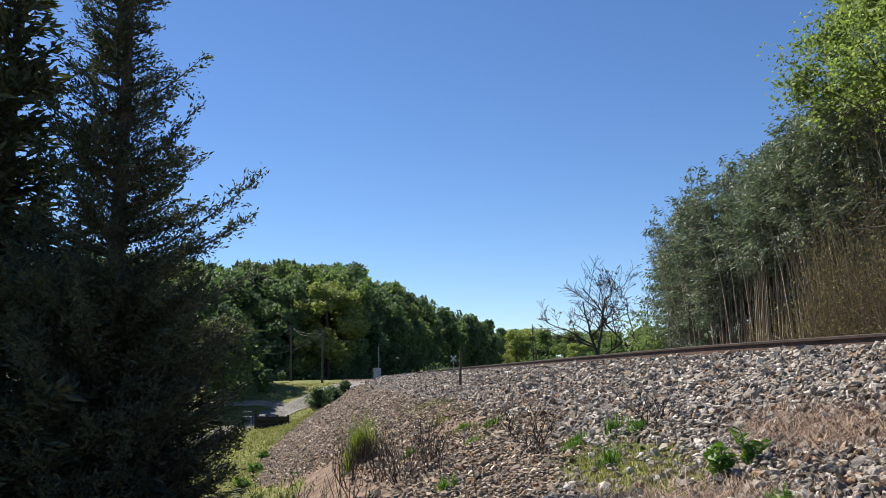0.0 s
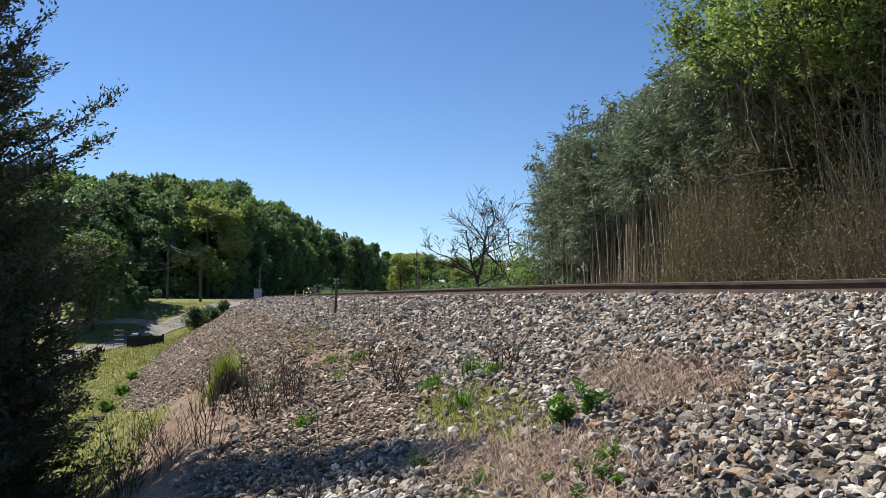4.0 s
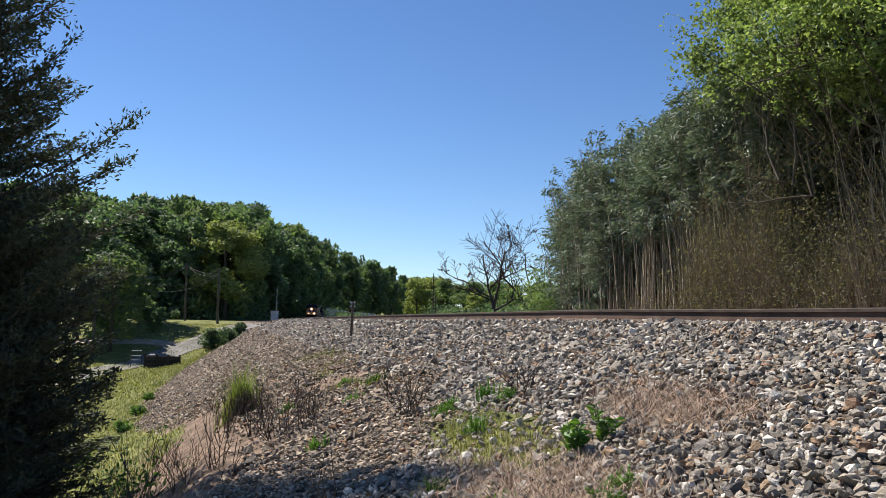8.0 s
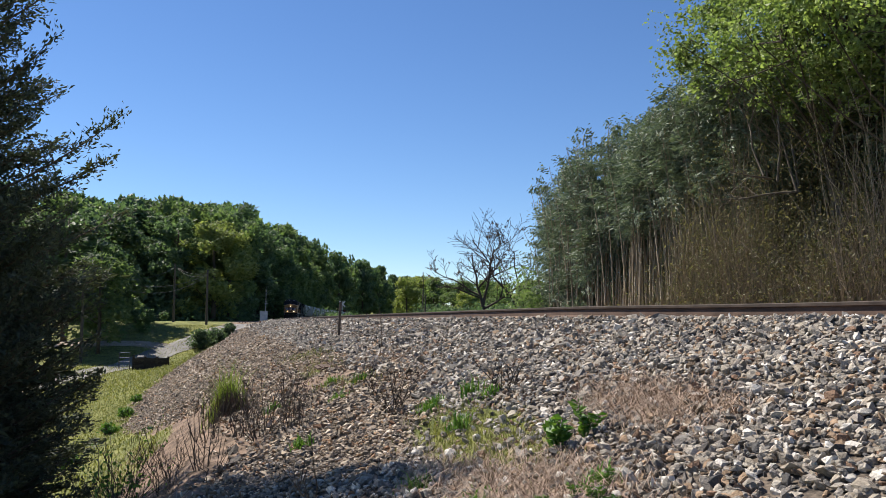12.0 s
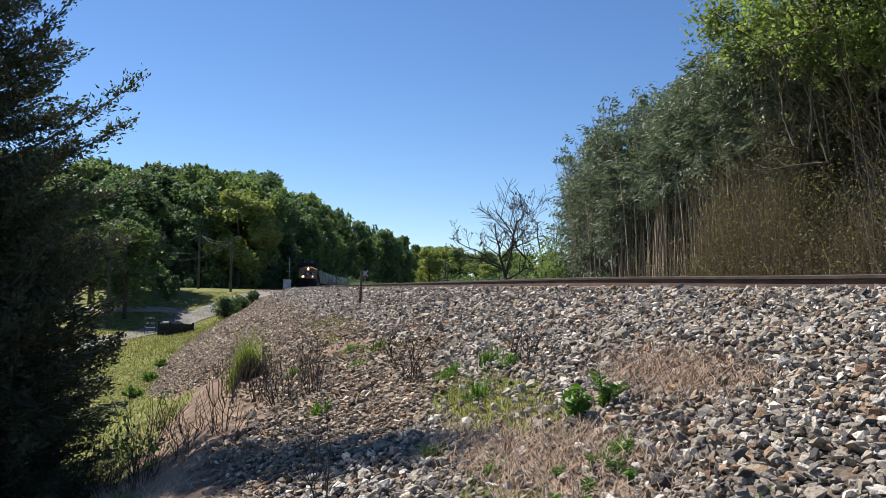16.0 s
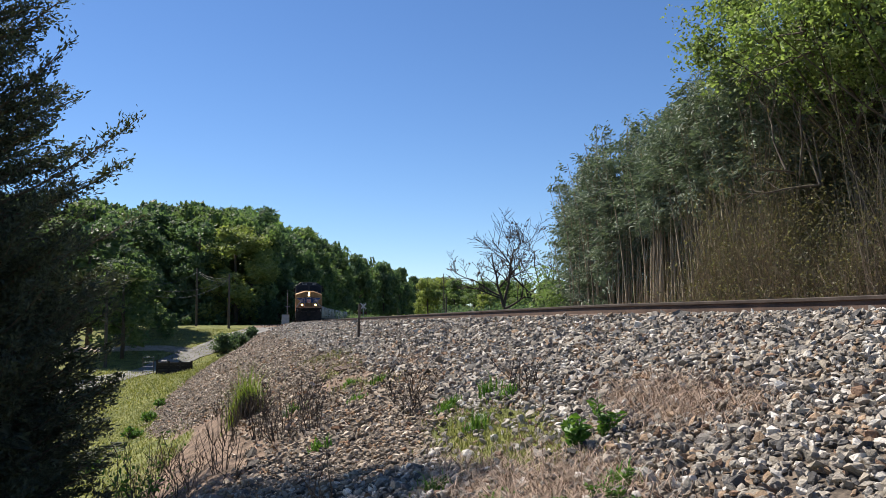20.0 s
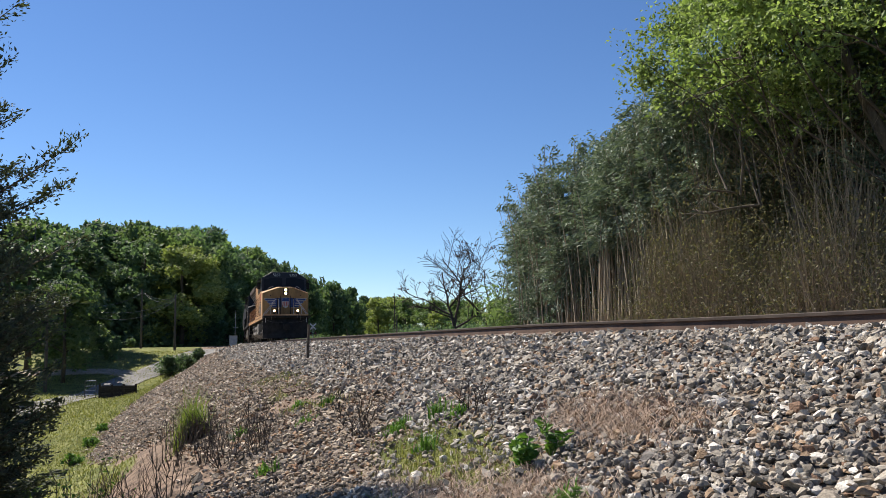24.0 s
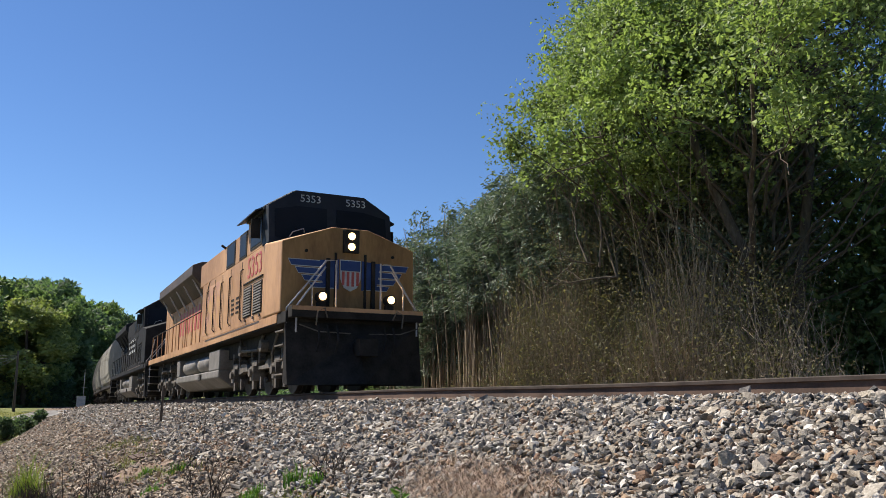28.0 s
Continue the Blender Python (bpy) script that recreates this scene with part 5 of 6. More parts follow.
def build_locomotive(lead):
    """A six-axle road engine with a wide nose; its nose plate stands 10.2 m ahead of its middle."""
    body, dark = (M_YELLOW, M_ROOF) if lead else (M_RUN_BLACK, M_RUN_BLACK)
    ob = thing("locomotive", "yellow diesel locomotive with a dark cab top, lights on" if lead else "black diesel locomotive with white markings, coupled behind the yellow one", "locomotive", group="vehicles of the train")
    # frame and deck
    g = Geo().prism([(-1.5, 1.42), (1.5, 1.42), (1.5, 1.66), (-1.5, 1.66)], "y", -10.7, 10.55).box(-1.15, 1.15, -10.2, 10.2, 1.0, 1.42)
    soften(part("underframe", g, [M_UNDER], ob, "grimy black underframe"))
    g = Geo().box(1.5, 1.515, -10.6, 9.9, 1.46, 1.655).box(-1.515, -1.5, -10.6, 9.9, 1.46, 1.655)
    part("side_sill", g, [body], ob)
    # nose: six-sided front, narrowing forward
    rear, front = [(-1.54, 1.66), (1.54, 1.66), (1.54, 3.36), (0.5, 3.70), (-0.5, 3.70), (-1.54, 3.36)], [(-1.52, 1.66), (1.53, 1.66), (1.53, 3.18), (0.42, 3.57), (-0.42, 3.57), (-1.52, 3.18)]
    v = [(x, 8.75, z) for x, z in rear] + [(x, 10.2, z) for x, z in front]
    f = [(0, 1, 2, 3, 4, 5), (11, 10, 9, 8, 7, 6)] + [(i, i + 6, (i + 1) % 6 + 6, (i + 1) % 6) for i in range(6)]
    soften(part("nose", Geo().add(v, f), [body], ob, "wide angular nose with worn yellow paint" if lead else ""), 0.03)
    # thin plate added over the nose; its colour carries the painted shade
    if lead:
        soften(part("nose_front", Geo().add([(x * 0.985, y, 1.68 + (z - 1.66) * 0.985) for y in (10.19, 10.2015) for x, z in front], f), [M_NOSE], ob, "front plate of the nose, browned with road grime and darkened for shade"), 0.004)
    # cab: lower wall, upper dark band with windows, faceted roof
    soften(part("cab", Geo().box(-1.5, 1.5, 1.2, 8.78, 1.66, 3.36), [body], ob))
    soften(part("cab_side_band", Geo().box(-1.495, 1.495, 0.7, 8.5, 3.36, 4.05), [body], ob))
    top = [(-1.52, 3.36), (1.52, 3.36), (1.52, 4.28), (0.86, 4.70), (-0.86, 4.70), (-1.52, 4.28)]
    v = [(x, 8.42, z) for x, z in top] + [(x * 0.99, 8.98 - 0.16 * (z - 3.36), z) for x, z in top]
    soften(part("cab_front", Geo().add(v, f), [dark], ob, "dark cab front with windscreens"), 0.02)
    roof = [(-1.56, 4.18), (1.56, 4.18), (1.54, 4.30), (0.87, 4.72), (-0.87, 4.72), (-1.54, 4.30)]
    soften(part("cab_roof", Geo().prism(roof, "y", 6.9, 8.6), [dark], ob), 0.02)
    soften(part("cab_rear_wall", Geo().prism([(-1.5, 4.05), (1.5, 4.05), (1.5, 4.28), (0.86, 4.68), (-0.86, 4.68), (-1.5, 4.28)], "y", 6.95, 8.4), [body], ob), 0.02)
    for side in (-1, 1):
        part("sun_visor", Geo().prism([(side * 1.5, 4.30), (side * 1.74, 4.18), (side * 1.74, 4.15), (side * 1.5, 4.25)], "y", 6.7, 8.55), [dark], ob)
        # windscreens
        v = [(side * x, 8.99 - 0.16 * (z - 3.36) + d, z) for d in (0, 0.012) for x, z in ((0.12, 3.5), (1.36, 3.5), (1.36, 4.18), (0.8, 4.3), (0.12, 4.3))]
        part("windscreen", Geo().add(v, [(4, 3, 2, 1, 0), (5, 6, 7, 8, 9)] + [(i, (i + 1) % 5, (i + 1) % 5 + 5, i + 5) for i in range(5)]), [M_GLASS_DARK], ob)
        for y0, y1, z0, z1 in ((7.3, 8.3, 3.5, 4.12), (6.15, 6.8, 3.44, 3.98), (4.6, 5.5, 3.44, 3.98)):
            w = part("window", Geo().box(side * 1.495, side * 1.51, y0 - 0.06, y1 + 0.06, z0 - 0.06, z1 + 0.06), [M_UNDER], ob)
            part("pane", Geo().box(side * 1.51, side * 1.516, y0, y1, z0, z1), [M_GLASS_DARK], w)
        mirror = part("mirror", Geo().box(side * 1.56, side * 1.78, 8.36, 8.40, 3.55, 4.0).rod((side * 1.5, 8.38, 4.02), (side * 1.7, 8.38, 4.02), 0.012), [M_UNDER], ob)
    # doors and gaps on the cabinet behind the cab
    for side in (-1, 1):
        for y in (6.45, 5.15, 4.1, 3.1, 2.1):
            part("door_gap", Geo().box(side * 1.5, side * 1.506, y - 0.02, y + 0.02, 1.78, 3.3), [M_UNDER], ob)
            g = Geo()
            rail_line(g, [(side * 1.50, y + 0.12, 1.8), (side * 1.56, y + 0.12, 1.85), (side * 1.56, y + 0.12, 3.05), (side * 1.50, y + 0.12, 3.1)], 0.016)
            part("grab_rail", g, [M_UNDER], ob)
        for y0 in (6.75, 7.72):
            lv = part("louvre", Geo().box(side * 1.5, side * 1.512, y0, y0 + 0.82, 1.84, 2.58), [M_UNDER if lead else dark], ob)
            for k in range(11):
                part("slat", Geo().box(side * 1.51, side * 1.53, y0 + 0.04, y0 + 0.78, 1.87 + 0.064 * k, 1.90 + 0.064 * k), [M_TANK if lead else dark], lv)
        part("louvre_hinge", Geo().box(side * 1.5, side * 1.53, 6.7, 8.6, 2.66, 2.69), [M_UNDER], ob)
        for y0 in (5.35, 5.9):
            for k in range(4):
                part("vent", Geo().box(side * 1.5, side * 1.512, y0, y0 + 0.3, 2.05 + 0.12 * k, 2.10 + 0.12 * k), [M_UNDER], ob)
    # long hood with doors, radiator wings and fans
    soften(part("hood", Geo().box(-0.98, 0.98, -9.9, 1.2, 1.66, 3.9), [body], ob), 0.03)
    soften(part("hood_roof", Geo().prism([(-0.98, 3.9), (0.98, 3.9), (0.7, 4.15), (-0.7, 4.15)], "y", -1.0, 6.9), [dark], ob), 0.02)
    for side in (-1, 1):
        for k in range(12):
            y = 0.9 - 0.88 * k
            part("hood_door", Geo().box(side * 0.98, side * 0.995, y - 0.8, y - 0.04, 1.78, 3.35), [body], ob)
    wing = [(-1.52, 4.02), (-1.02, 3.48), (1.02, 3.48), (1.52, 4.02), (1.52, 4.34), (1.2, 4.47), (-1.2, 4.47), (-1.52, 4.34)]
    soften(part("radiator", Geo().prism(wing, "y", -8.4, -0.8), [M_RADIATOR if lead else dark], ob, "sooty overhanging radiator section"), 0.02)
    for side in (-1, 1):
        for y in (-1.2, -3.0, -4.6, -6.2, -7.9):
            part("radiator_bracket", Geo().rod((side * 1.0, y, 3.2), (side * 1.42, y, 3.92), 0.03, 6), [M_GREY if lead else dark], ob)
    for y in (-3.2, -6.6):
        part("radiator_fan", disc(Geo(), 0, 0, 0, 0.85, 0.08, "y", 24), [M_UNDER], ob, at=pose(0, y, 4.47, 90))
    soften(part("exhaust_stack", Geo().box(-0.5, 0.5, 1.2, 2.1, 4.1, 4.35), [M_UNDER], ob))
    part("air_conditioner", Geo().prism([(-0.5, 4.13), (0.5, 4.13), (0.42, 4.30), (-0.42, 4.30)], "y", 5.2, 6.4), [dark], ob)
    g = Geo()
    for x, ln in ((-0.16, 0.5), (0.0, 0.62), (0.16, 0.45)):
        g.tube([(x, 3.2, 4.32), (x, 3.2 + ln * 0.7, 4.32), (x, 3.2 + ln, 4.32)], [0.03, 0.045, 0.1], 10)
    part("horn", g.box(-0.22, 0.22, 3.15, 3.25, 4.15, 4.33), [M_UNDER], ob)
    part("antenna", Geo().rod((0.3, 7.2, 4.7), (0.3, 7.2, 4.98), 0.012).rod((-0.35, 7.4, 4.72), (0.35, 7.4, 4.78), 0.02), [M_UNDER], ob)
    # fuel tank with air reservoirs
    tank = [(-1.42, 0.72), (-1.42, 0.52), (-1.02, 0.24), (1.02, 0.24), (1.42, 0.52), (1.42, 0.72)]
    soften(part("fuel_tank", Geo().prism(tank, "y", -3.5, 3.7).prism([(-1.42, 0.72), (1.42, 0.72), (1.42, 1.28), (-1.42, 1.28)], "y", 2.25, 3.7).prism([(-1.42, 0.72), (1.42, 0.72), (1.42, 1.28), (-1.42, 1.28)], "y", -3.5, -2.9).box(-0.8, 0.8, -2.9, 2.25, 0.72, 1.3), [M_TANK], ob, "dusty grey fuel tank"), 0.03)
    for side in (-1, 1):
        for y0, y1 in ((0.05, 2.05), (-2.6, -0.35)):
            g = Geo().tube([(side * 1.13, y0, 1.0), (side * 1.13, y0 + 0.12, 1.0), (side * 1.13, y1 - 0.12, 1.0), (side * 1.13, y1, 1.0)], [0.12, 0.25, 0.25, 0.12], 16)
            part("air_reservoir", g, [M_TANK], ob, smooth_faces=True)
        part("tank_filler", Geo().box(side * 1.42, side * 1.45, 0.9, 1.2, 0.5, 0.68), [M_UNDER], ob)
    data = wheelset_mesh(0.53)
    for y in (6.75, -6.75):
        add_truck(ob, y, 3, 0.53, M_BOGIE, data, True)
        for side in (-1, 1):
            part("sand_pipe", Geo().tube([(side * 1.2, y + 2.2, 1.4), (side * 1.22, y + 1.8, 0.9), (side * 1.05, y + 1.4, 0.2)], [0.035] * 3, 6), [M_BOGIE], ob)
            part("brake_pipe", Geo().tube([(side * 1.25, y - 1.2, 1.4), (side * 1.28, y - 1.0, 1.1), (side * 1.2, y + 0.4, 1.05), (side * 1.2, y + 0.9, 1.4)], [0.04] * 4, 6), [M_BOGIE], ob)
            for q in (-1.05, 1.05):
                part("brake_cylinder", disc(Geo(), side * 1.0, y + q, 1.12, 0.14, side * 0.32, "x", 12), [M_BOGIE], ob)
    # front platform, plough, steps, coupler
    for end, yy in ((1, 10.55), (-1, -10.7)):
        soften(part("anticlimber", Geo().box(-1.46, 1.46, min(yy, yy + 0.3 * end), max(yy, yy + 0.3 * end), 1.5, 1.74), [M_UNDER], ob))
        if lead and end == 1:
            part("front_stripe", Geo().box(-1.46, 1.46, yy + 0.3, yy + 0.306, 1.65, 1.735), [M_YELLOW], ob, "yellow stripe along the front platform")
        y0 = yy - 0.05 * end
        v = [(-1.5, y0, 1.5), (1.5, y0, 1.5), (1.5, y0 - 0.05 * end, 0.2), (-1.5, y0 - 0.05 * end, 0.2), (0, y0 + 0.28 * end, 1.15), (0, y0 + 0.75 * end, 0.16), (-1.48, y0 + 0.22 * end, 0.14), (1.48, y0 + 0.22 * end, 0.14)]
        f2 = [(0, 4, 5, 6), (4, 1, 7, 5), (0, 6, 3), (1, 2, 7), (0, 3, 2, 1), (3, 6, 5, 7, 2), (0, 1, 4)]
        part("snow_plough", Geo().add(v, f2), [M_UNDER], ob, "black steel plough")
        part("coupler", Geo().box(-0.14, 0.14, yy - 0.2, yy + 0.75 * end, 0.78, 1.0).box(-0.2, 0.2, min(yy + 0.6 * end, yy + 0.85 * end), max(yy + 0.6 * end, yy + 0.85 * end), 0.72, 1.06), [M_UNDER], ob)
        for side in (-1, 1):
            st = part("step_well", Geo().box(side * 1.05, side * 1.08, min(yy - 0.9 * end, yy), max(yy - 0.9 * end, yy), 0.35, 1.42), [M_UNDER], ob)
            for k in range(4):
                part("step", Geo().box(side * 1.08, side * 1.5, min(yy - 0.8 * end, yy - 0.15 * end), max(yy - 0.8 * end, yy - 0.15 * end), 0.36 + 0.3 * k, 0.39 + 0.3 * k), [M_BOGIE], st)
        for x in (-0.75, -0.55, 0.5, 0.7, 0.9):
            part("air_hose", Geo().tube([(x, yy + 0.32 * end, 1.35), (x + 0.03, yy + 0.5 * end, 1.05), (x + 0.06, yy + 0.42 * end, 0.8)], [0.022] * 3, 6), [M_UNDER], ob)
        # corner posts and sloping rails
        for side in (-1, 1):
            g = Geo()
            if end == 1:
                rail_line(g, [(side * 1.47, yy - 0.05, 0.7), (side * 1.47, yy - 0.05, 1.72), (side * 0.72, yy + 0.2, 2.72), (side * 0.5, yy + 0.2, 2.74), (side * 0.5, yy + 0.2, 1.6)], 0.02)
                rail_line(g, [(side * 1.34, yy + 0.22, 1.2), (side * 1.34, yy + 0.22, 1.74), (side * 0.74, yy + 0.22, 2.58)], 0.02)
                rail_line(g, [(side * 1.02, yy + 0.22, 1.62), (side * 1.02, yy + 0.22, 2.2)], 0.015)
            else:
                rail_line(g, [(side * 1.45, yy + 0.1, 0.6), (side * 1.45, yy + 0.1, 1.8), (side * 1.45, yy + 1.2, 2.5)], 0.02)
            part("handrail", g, [M_GREY], ob, "pale painted handrail")
    for side in (-1, 1):
        g = Geo()
        rail_line(g, [(side * 1.46, -10.2, 2.6), (side * 1.46, 0.9, 2.62), (side * 1.5, 2.3, 3.35)], 0.018)
        part("walkway_rail", g, [M_UNDER], ob)
        for k in range(9):
            y = -10.0 + 1.35 * k
            part("stanchion", Geo().rod((side * 1.46, y, 1.6), (side * 1.46, y, 2.6), 0.018, 6), [body], ob)
    # lights
    hb = part("headlight_housing", Geo().box(-0.18, 0.18, 10.18, 10.28, 3.02, 3.52), [M_UNDER], ob)
    for z in (3.15, 3.385):
        hl = part("headlight", disc(Geo(), 0, 10.281, z, 0.085, 0.012), [M_LAMP if lead else M_GLASS_DARK], hb, "lit round headlight")
        if lead:
            part("bulb", disc(Geo(), 0, 10.294, z, 0.036, 0.006), [M_BULB], hl)
    for side in (-1, 1):
        dh = part("ditch_light_housing", disc(Geo(), side * 0.77, 10.5, 1.97, 0.115, 0.2).box(side * 0.77 - 0.08, side * 0.77 + 0.08, 10.5, 10.65, 1.62, 1.86), [M_UNDER], ob)
        dl = part("ditch_light", disc(Geo(), side * 0.77, 10.701, 1.97, 0.085, 0.012), [M_LAMP if lead else M_GLASS_DARK], dh, "lit round ditch light")
        if lead:
            part("bulb", disc(Geo(), side * 0.77, 10.714, 1.97, 0.036, 0.006), [M_BULB], dl)
    # small fittings on the nose and the cab
    part("wiper", Geo().rod((-0.9, 9.02, 3.52), (-0.5, 8.97, 3.75), 0.012).rod((0.5, 9.02, 3.52), (0.9, 8.97, 3.75), 0.012), [M_UNDER], ob)
    for side in (-1, 1):
        part("grab_iron", Geo().tube([(side * 0.75, 9.2, 3.60), (side * 0.8, 9.3, 3.68), (side * 1.05, 9.3, 3.58), (side * 1.1, 9.2, 3.48)], [0.014] * 4, 6), [M_GREY], ob)
        part("marker_lamp", disc(Geo(), side * 1.0, 10.2, 3.0, 0.035, 0.03), [M_UNDER], ob)
        part("cut_lever", Geo().tube([(side * 0.2, 10.88, 1.2), (side * 0.9, 10.9, 1.22), (side * 1.3, 10.88, 1.35)], [0.014] * 3, 6), [M_BOGIE], ob)
        part("hose_loop", Geo().tube([(side * 0.95, 10.86, 1.35), (side * 0.95, 10.95, 1.62), (side * 0.8, 10.95, 1.7), (side * 0.72, 10.9, 1.5)], [0.018] * 4, 6), [M_BOGIE], ob)
        part("roof_eyelet", Geo().tube([(side * 1.5, 4.3, 4.0), (side * 1.62, 4.3, 4.08), (side * 1.62, 4.42, 4.08), (side * 1.5, 4.42, 4.0)], [0.018] * 4, 6), [M_UNDER], ob)
        part("rivet_strip", Geo().box(side * 1.515, side * 1.522, 2.0, 8.4, 1.60, 1.64), [M_RADIATOR], ob)
        for y in (7.0, 7.8, 8.4):
            part("latch", Geo().box(side * 1.512, side * 1.535, y - 0.05, y + 0.05, 1.74, 1.80), [M_RADIATOR], ob)
    if lead:
        # nose door and emblem: blue wings, a shield of red and white stripes
        door = part("nose_door", Geo().box(-0.36, -0.32, 10.2, 10.26, 1.7, 3.0).box(0.32, 0.36, 10.2, 10.26, 1.7, 3.0), [M_UNDER], ob)
        for side in (-1, 1):
            part("door_post", Geo().box(side * 0.52 - 0.035, side * 0.52 + 0.035, 10.2, 10.3, 1.7, 2.86), [M_UNDER], ob)
            for k, (z0, z1, x1) in enumerate(((2.68, 2.80, 1.38), (2.52, 2.63, 1.22), (2.37, 2.47, 1.08), (2.23, 2.32, 0.92))):
                part("wing_outline", Geo().prism([(side * 0.3, z0 - 0.016), (side * (x1 - 0.06), z0 - 0.016), (side * (x1 + 0.02), z1 + 0.016), (side * 0.3, z1 + 0.016)], "y", 10.203, 10.209), [M_WHITE], ob)
                part("wing_feather", Geo().prism([(side * 0.3, z0), (side * (x1 - 0.06), z0), (side * x1, z1), (side * 0.3, z1)], "y", 10.21, 10.216), [M_BLUE], ob)
            part("wing_root", Geo().prism([(side * 0.26, 2.2), (side * 0.62, 2.3), (side * 0.7, 2.82), (side * 0.26, 2.86)], "y", 10.217, 10.222), [M_BLUE], ob)
        shield = part("shield", Geo().prism([(-0.24, 2.86), (0.24, 2.86), (0.24, 2.45), (0.15, 2.25), (0, 2.17), (-0.15, 2.25), (-0.24, 2.45)], "y", 10.223, 10.229), [M_WHITE], ob, "white-edged emblem shield")
        part("shield_chief", Geo().box(-0.225, 0.225, 10.23, 10.235, 2.62, 2.84), [M_BLUE], shield)
        for k in range(4):
            x = -0.165 + 0.11 * k
            part("shield_stripe", Geo().box(x - 0.03, x + 0.03, 10.23, 10.235, 2.27 + 0.04 * abs(x) / 0.2, 2.6), [M_RED], shield)
        m = pose(0, 0, 0, 90)
        for x, tilt in ((0.5, -6), (-0.62, 8)):
            written("number", "5353", 0.26, M_WHITE, ob, pose(x, 8.805, 4.5, 81, 0, 180), "white number on the dark cab top")
        written("side_number", "5353", 0.72, M_RED, ob, pose(1.506, 7.75, 3.0, 90, 0, 90), "faded red number on the cab side")
        written("side_number", "5353", 0.72, M_RED, ob, pose(-1.506, 7.75, 3.0, 90, 0, -90), "faded red number on the cab side")
        for side in (-1, 1):
            for k in range(11):
                y = 0.55 - 0.62 * k
                part("lettering_bar", Geo().prism([(y - 0.42, 2.35), (y - 0.12, 2.35), (y, 3.2), (y - 0.3, 3.2)], "x", side * 0.996, side * 1.0), [M_RED], ob, "faded red lettering block")
        part("warm_flag_panel", Geo().prism([(1.4, 1.8), (3.6, 1.8), (3.9, 3.2), (2.3, 3.2)], "x", 1.5005, 1.5030), [M_RED_FADE], ob, "worn pinkish flag graphic on the hood side")
    else:
        for y0, y1, z in ((2.0, 5.2, 3.0), (2.0, 5.2, 2.72), (2.0, 5.2, 2.44)):
            part("white_mark", Geo().box(1.5, 1.505, y0, y1, z, z + 0.12), [M_WHITE], ob)
    return ob


M_RED_FADE = surface("faded_pink_graphic", (0.44, 0.22, 0.16), (0.55, 0.33, 0.12), 2.5, 0.5, 0.0, fine=9)


def build_hopper():
    ob = thing("hopper_car", "dusty light grey covered hopper car with curved sides", "railway car", group="vehicles of the train")
    side = [(0.75, 1.15), (1.38, 1.5), (1.55, 2.1), (1.6, 2.8), (1.55, 3.5), (1.42, 4.1), (1.15, 4.42), (0.5, 4.55)]
    out = np.array(side + [(-x, z) for x, z in side[::-1]])
    g = Geo()
    g.prism(out, "y", -6.6, 6.6)
    part("body", g, [M_HOPPER], ob, "curved grey steel body")
    for k in range(9):
        rib = np.array([(x * 1.012 + 0.01 * np.sign(x), z) for x, z in out[1:-1]])
        y = -6.4 + 1.6 * k
        part("rib", Geo().prism(rib, "y", y - 0.03, y + 0.03), [M_HOPPER], ob)
    part("roof_walk", Geo().box(-0.35, 0.35, -6.8, 6.8, 4.62, 4.66), [M_BOGIE], ob)
    for k in range(4):
        part("hatch", disc(Geo(), 0, 0, 0, 0.3, 0.1, "y", 14), [M_HOPPER], ob, at=pose(0.7, -4.8 + 3.2 * k, 4.5, 90))
    part("sill", Geo().box(-1.4, 1.4, -7.6, 7.6, 1.05, 1.25).box(-0.3, 0.3, -7.9, 7.9, 0.8, 1.05), [M_UNDER], ob)
    for y in (-3.9, 0, 3.9):
        v = [(-1.2, y - 1.7, 1.15), (1.2, y - 1.7, 1.15), (1.2, y + 1.7, 1.15), (-1.2, y + 1.7, 1.15), (-0.5, y - 0.4, 0.42), (0.5, y - 0.4, 0.42), (0.5, y + 0.4, 0.42), (-0.5, y + 0.4, 0.42)]
        part("chute", Geo().add(v, np.array([(3, 2, 1, 0), (4, 5, 6, 7), (0, 1, 5, 4), (1, 2, 6, 5), (2, 3, 7, 6), (3, 0, 4, 7)])), [M_HOPPER], ob)
    for end in (-1, 1):
        v = [(-1.4, end * 6.6, 3.2), (1.4, end * 6.6, 3.2), (1.2, end * 5.2, 1.25), (-1.2, end * 5.2, 1.25)]
        g = Geo()
        for x in (-1.3, -0.9, 0.9, 1.3):
            g.rod((x, end * 7.5, 1.2), (x, end * 6.65, 4.3), 0.025, 6)
        for k in range(7):
            g.rod((0.9, end * (7.4 - 0.12 * k), 1.5 + 0.4 * k), (1.3, end * (7.4 - 0.12 * k), 1.5 + 0.4 * k), 0.015, 5)
        part("ladder", g, [M_HOPPER], ob)
        part("coupler", Geo().box(-0.13, 0.13, min(end * 7.6, end * 8.3), max(end * 7.6, end * 8.3), 0.78, 1.0), [M_UNDER], ob)
        part("end_platform", Geo().box(-1.45, 1.45, min(end * 6.6, end * 7.6), max(end * 6.6, end * 7.6), 1.25, 1.29), [M_UNDER], ob)
    data = wheelset_mesh(0.42)
    for y in (-5.9, 5.9):
        add_truck(ob, y, 2, 0.42, M_UNDER, data, False)
    return ob


def build_train():
    first = build_locomotive(True)
    second = build_locomotive(False)
    hopper = build_hopper()
    made = [(first, 10.2), (second, 10.2 + 22.4)]
    at = made[1][1] + 11.3 + 8.4
    for k in range(11):
        car = hopper if k == 0 else copy_thing(hopper, Matrix())
        made.append((car, at + 16.7 * k))
    return made


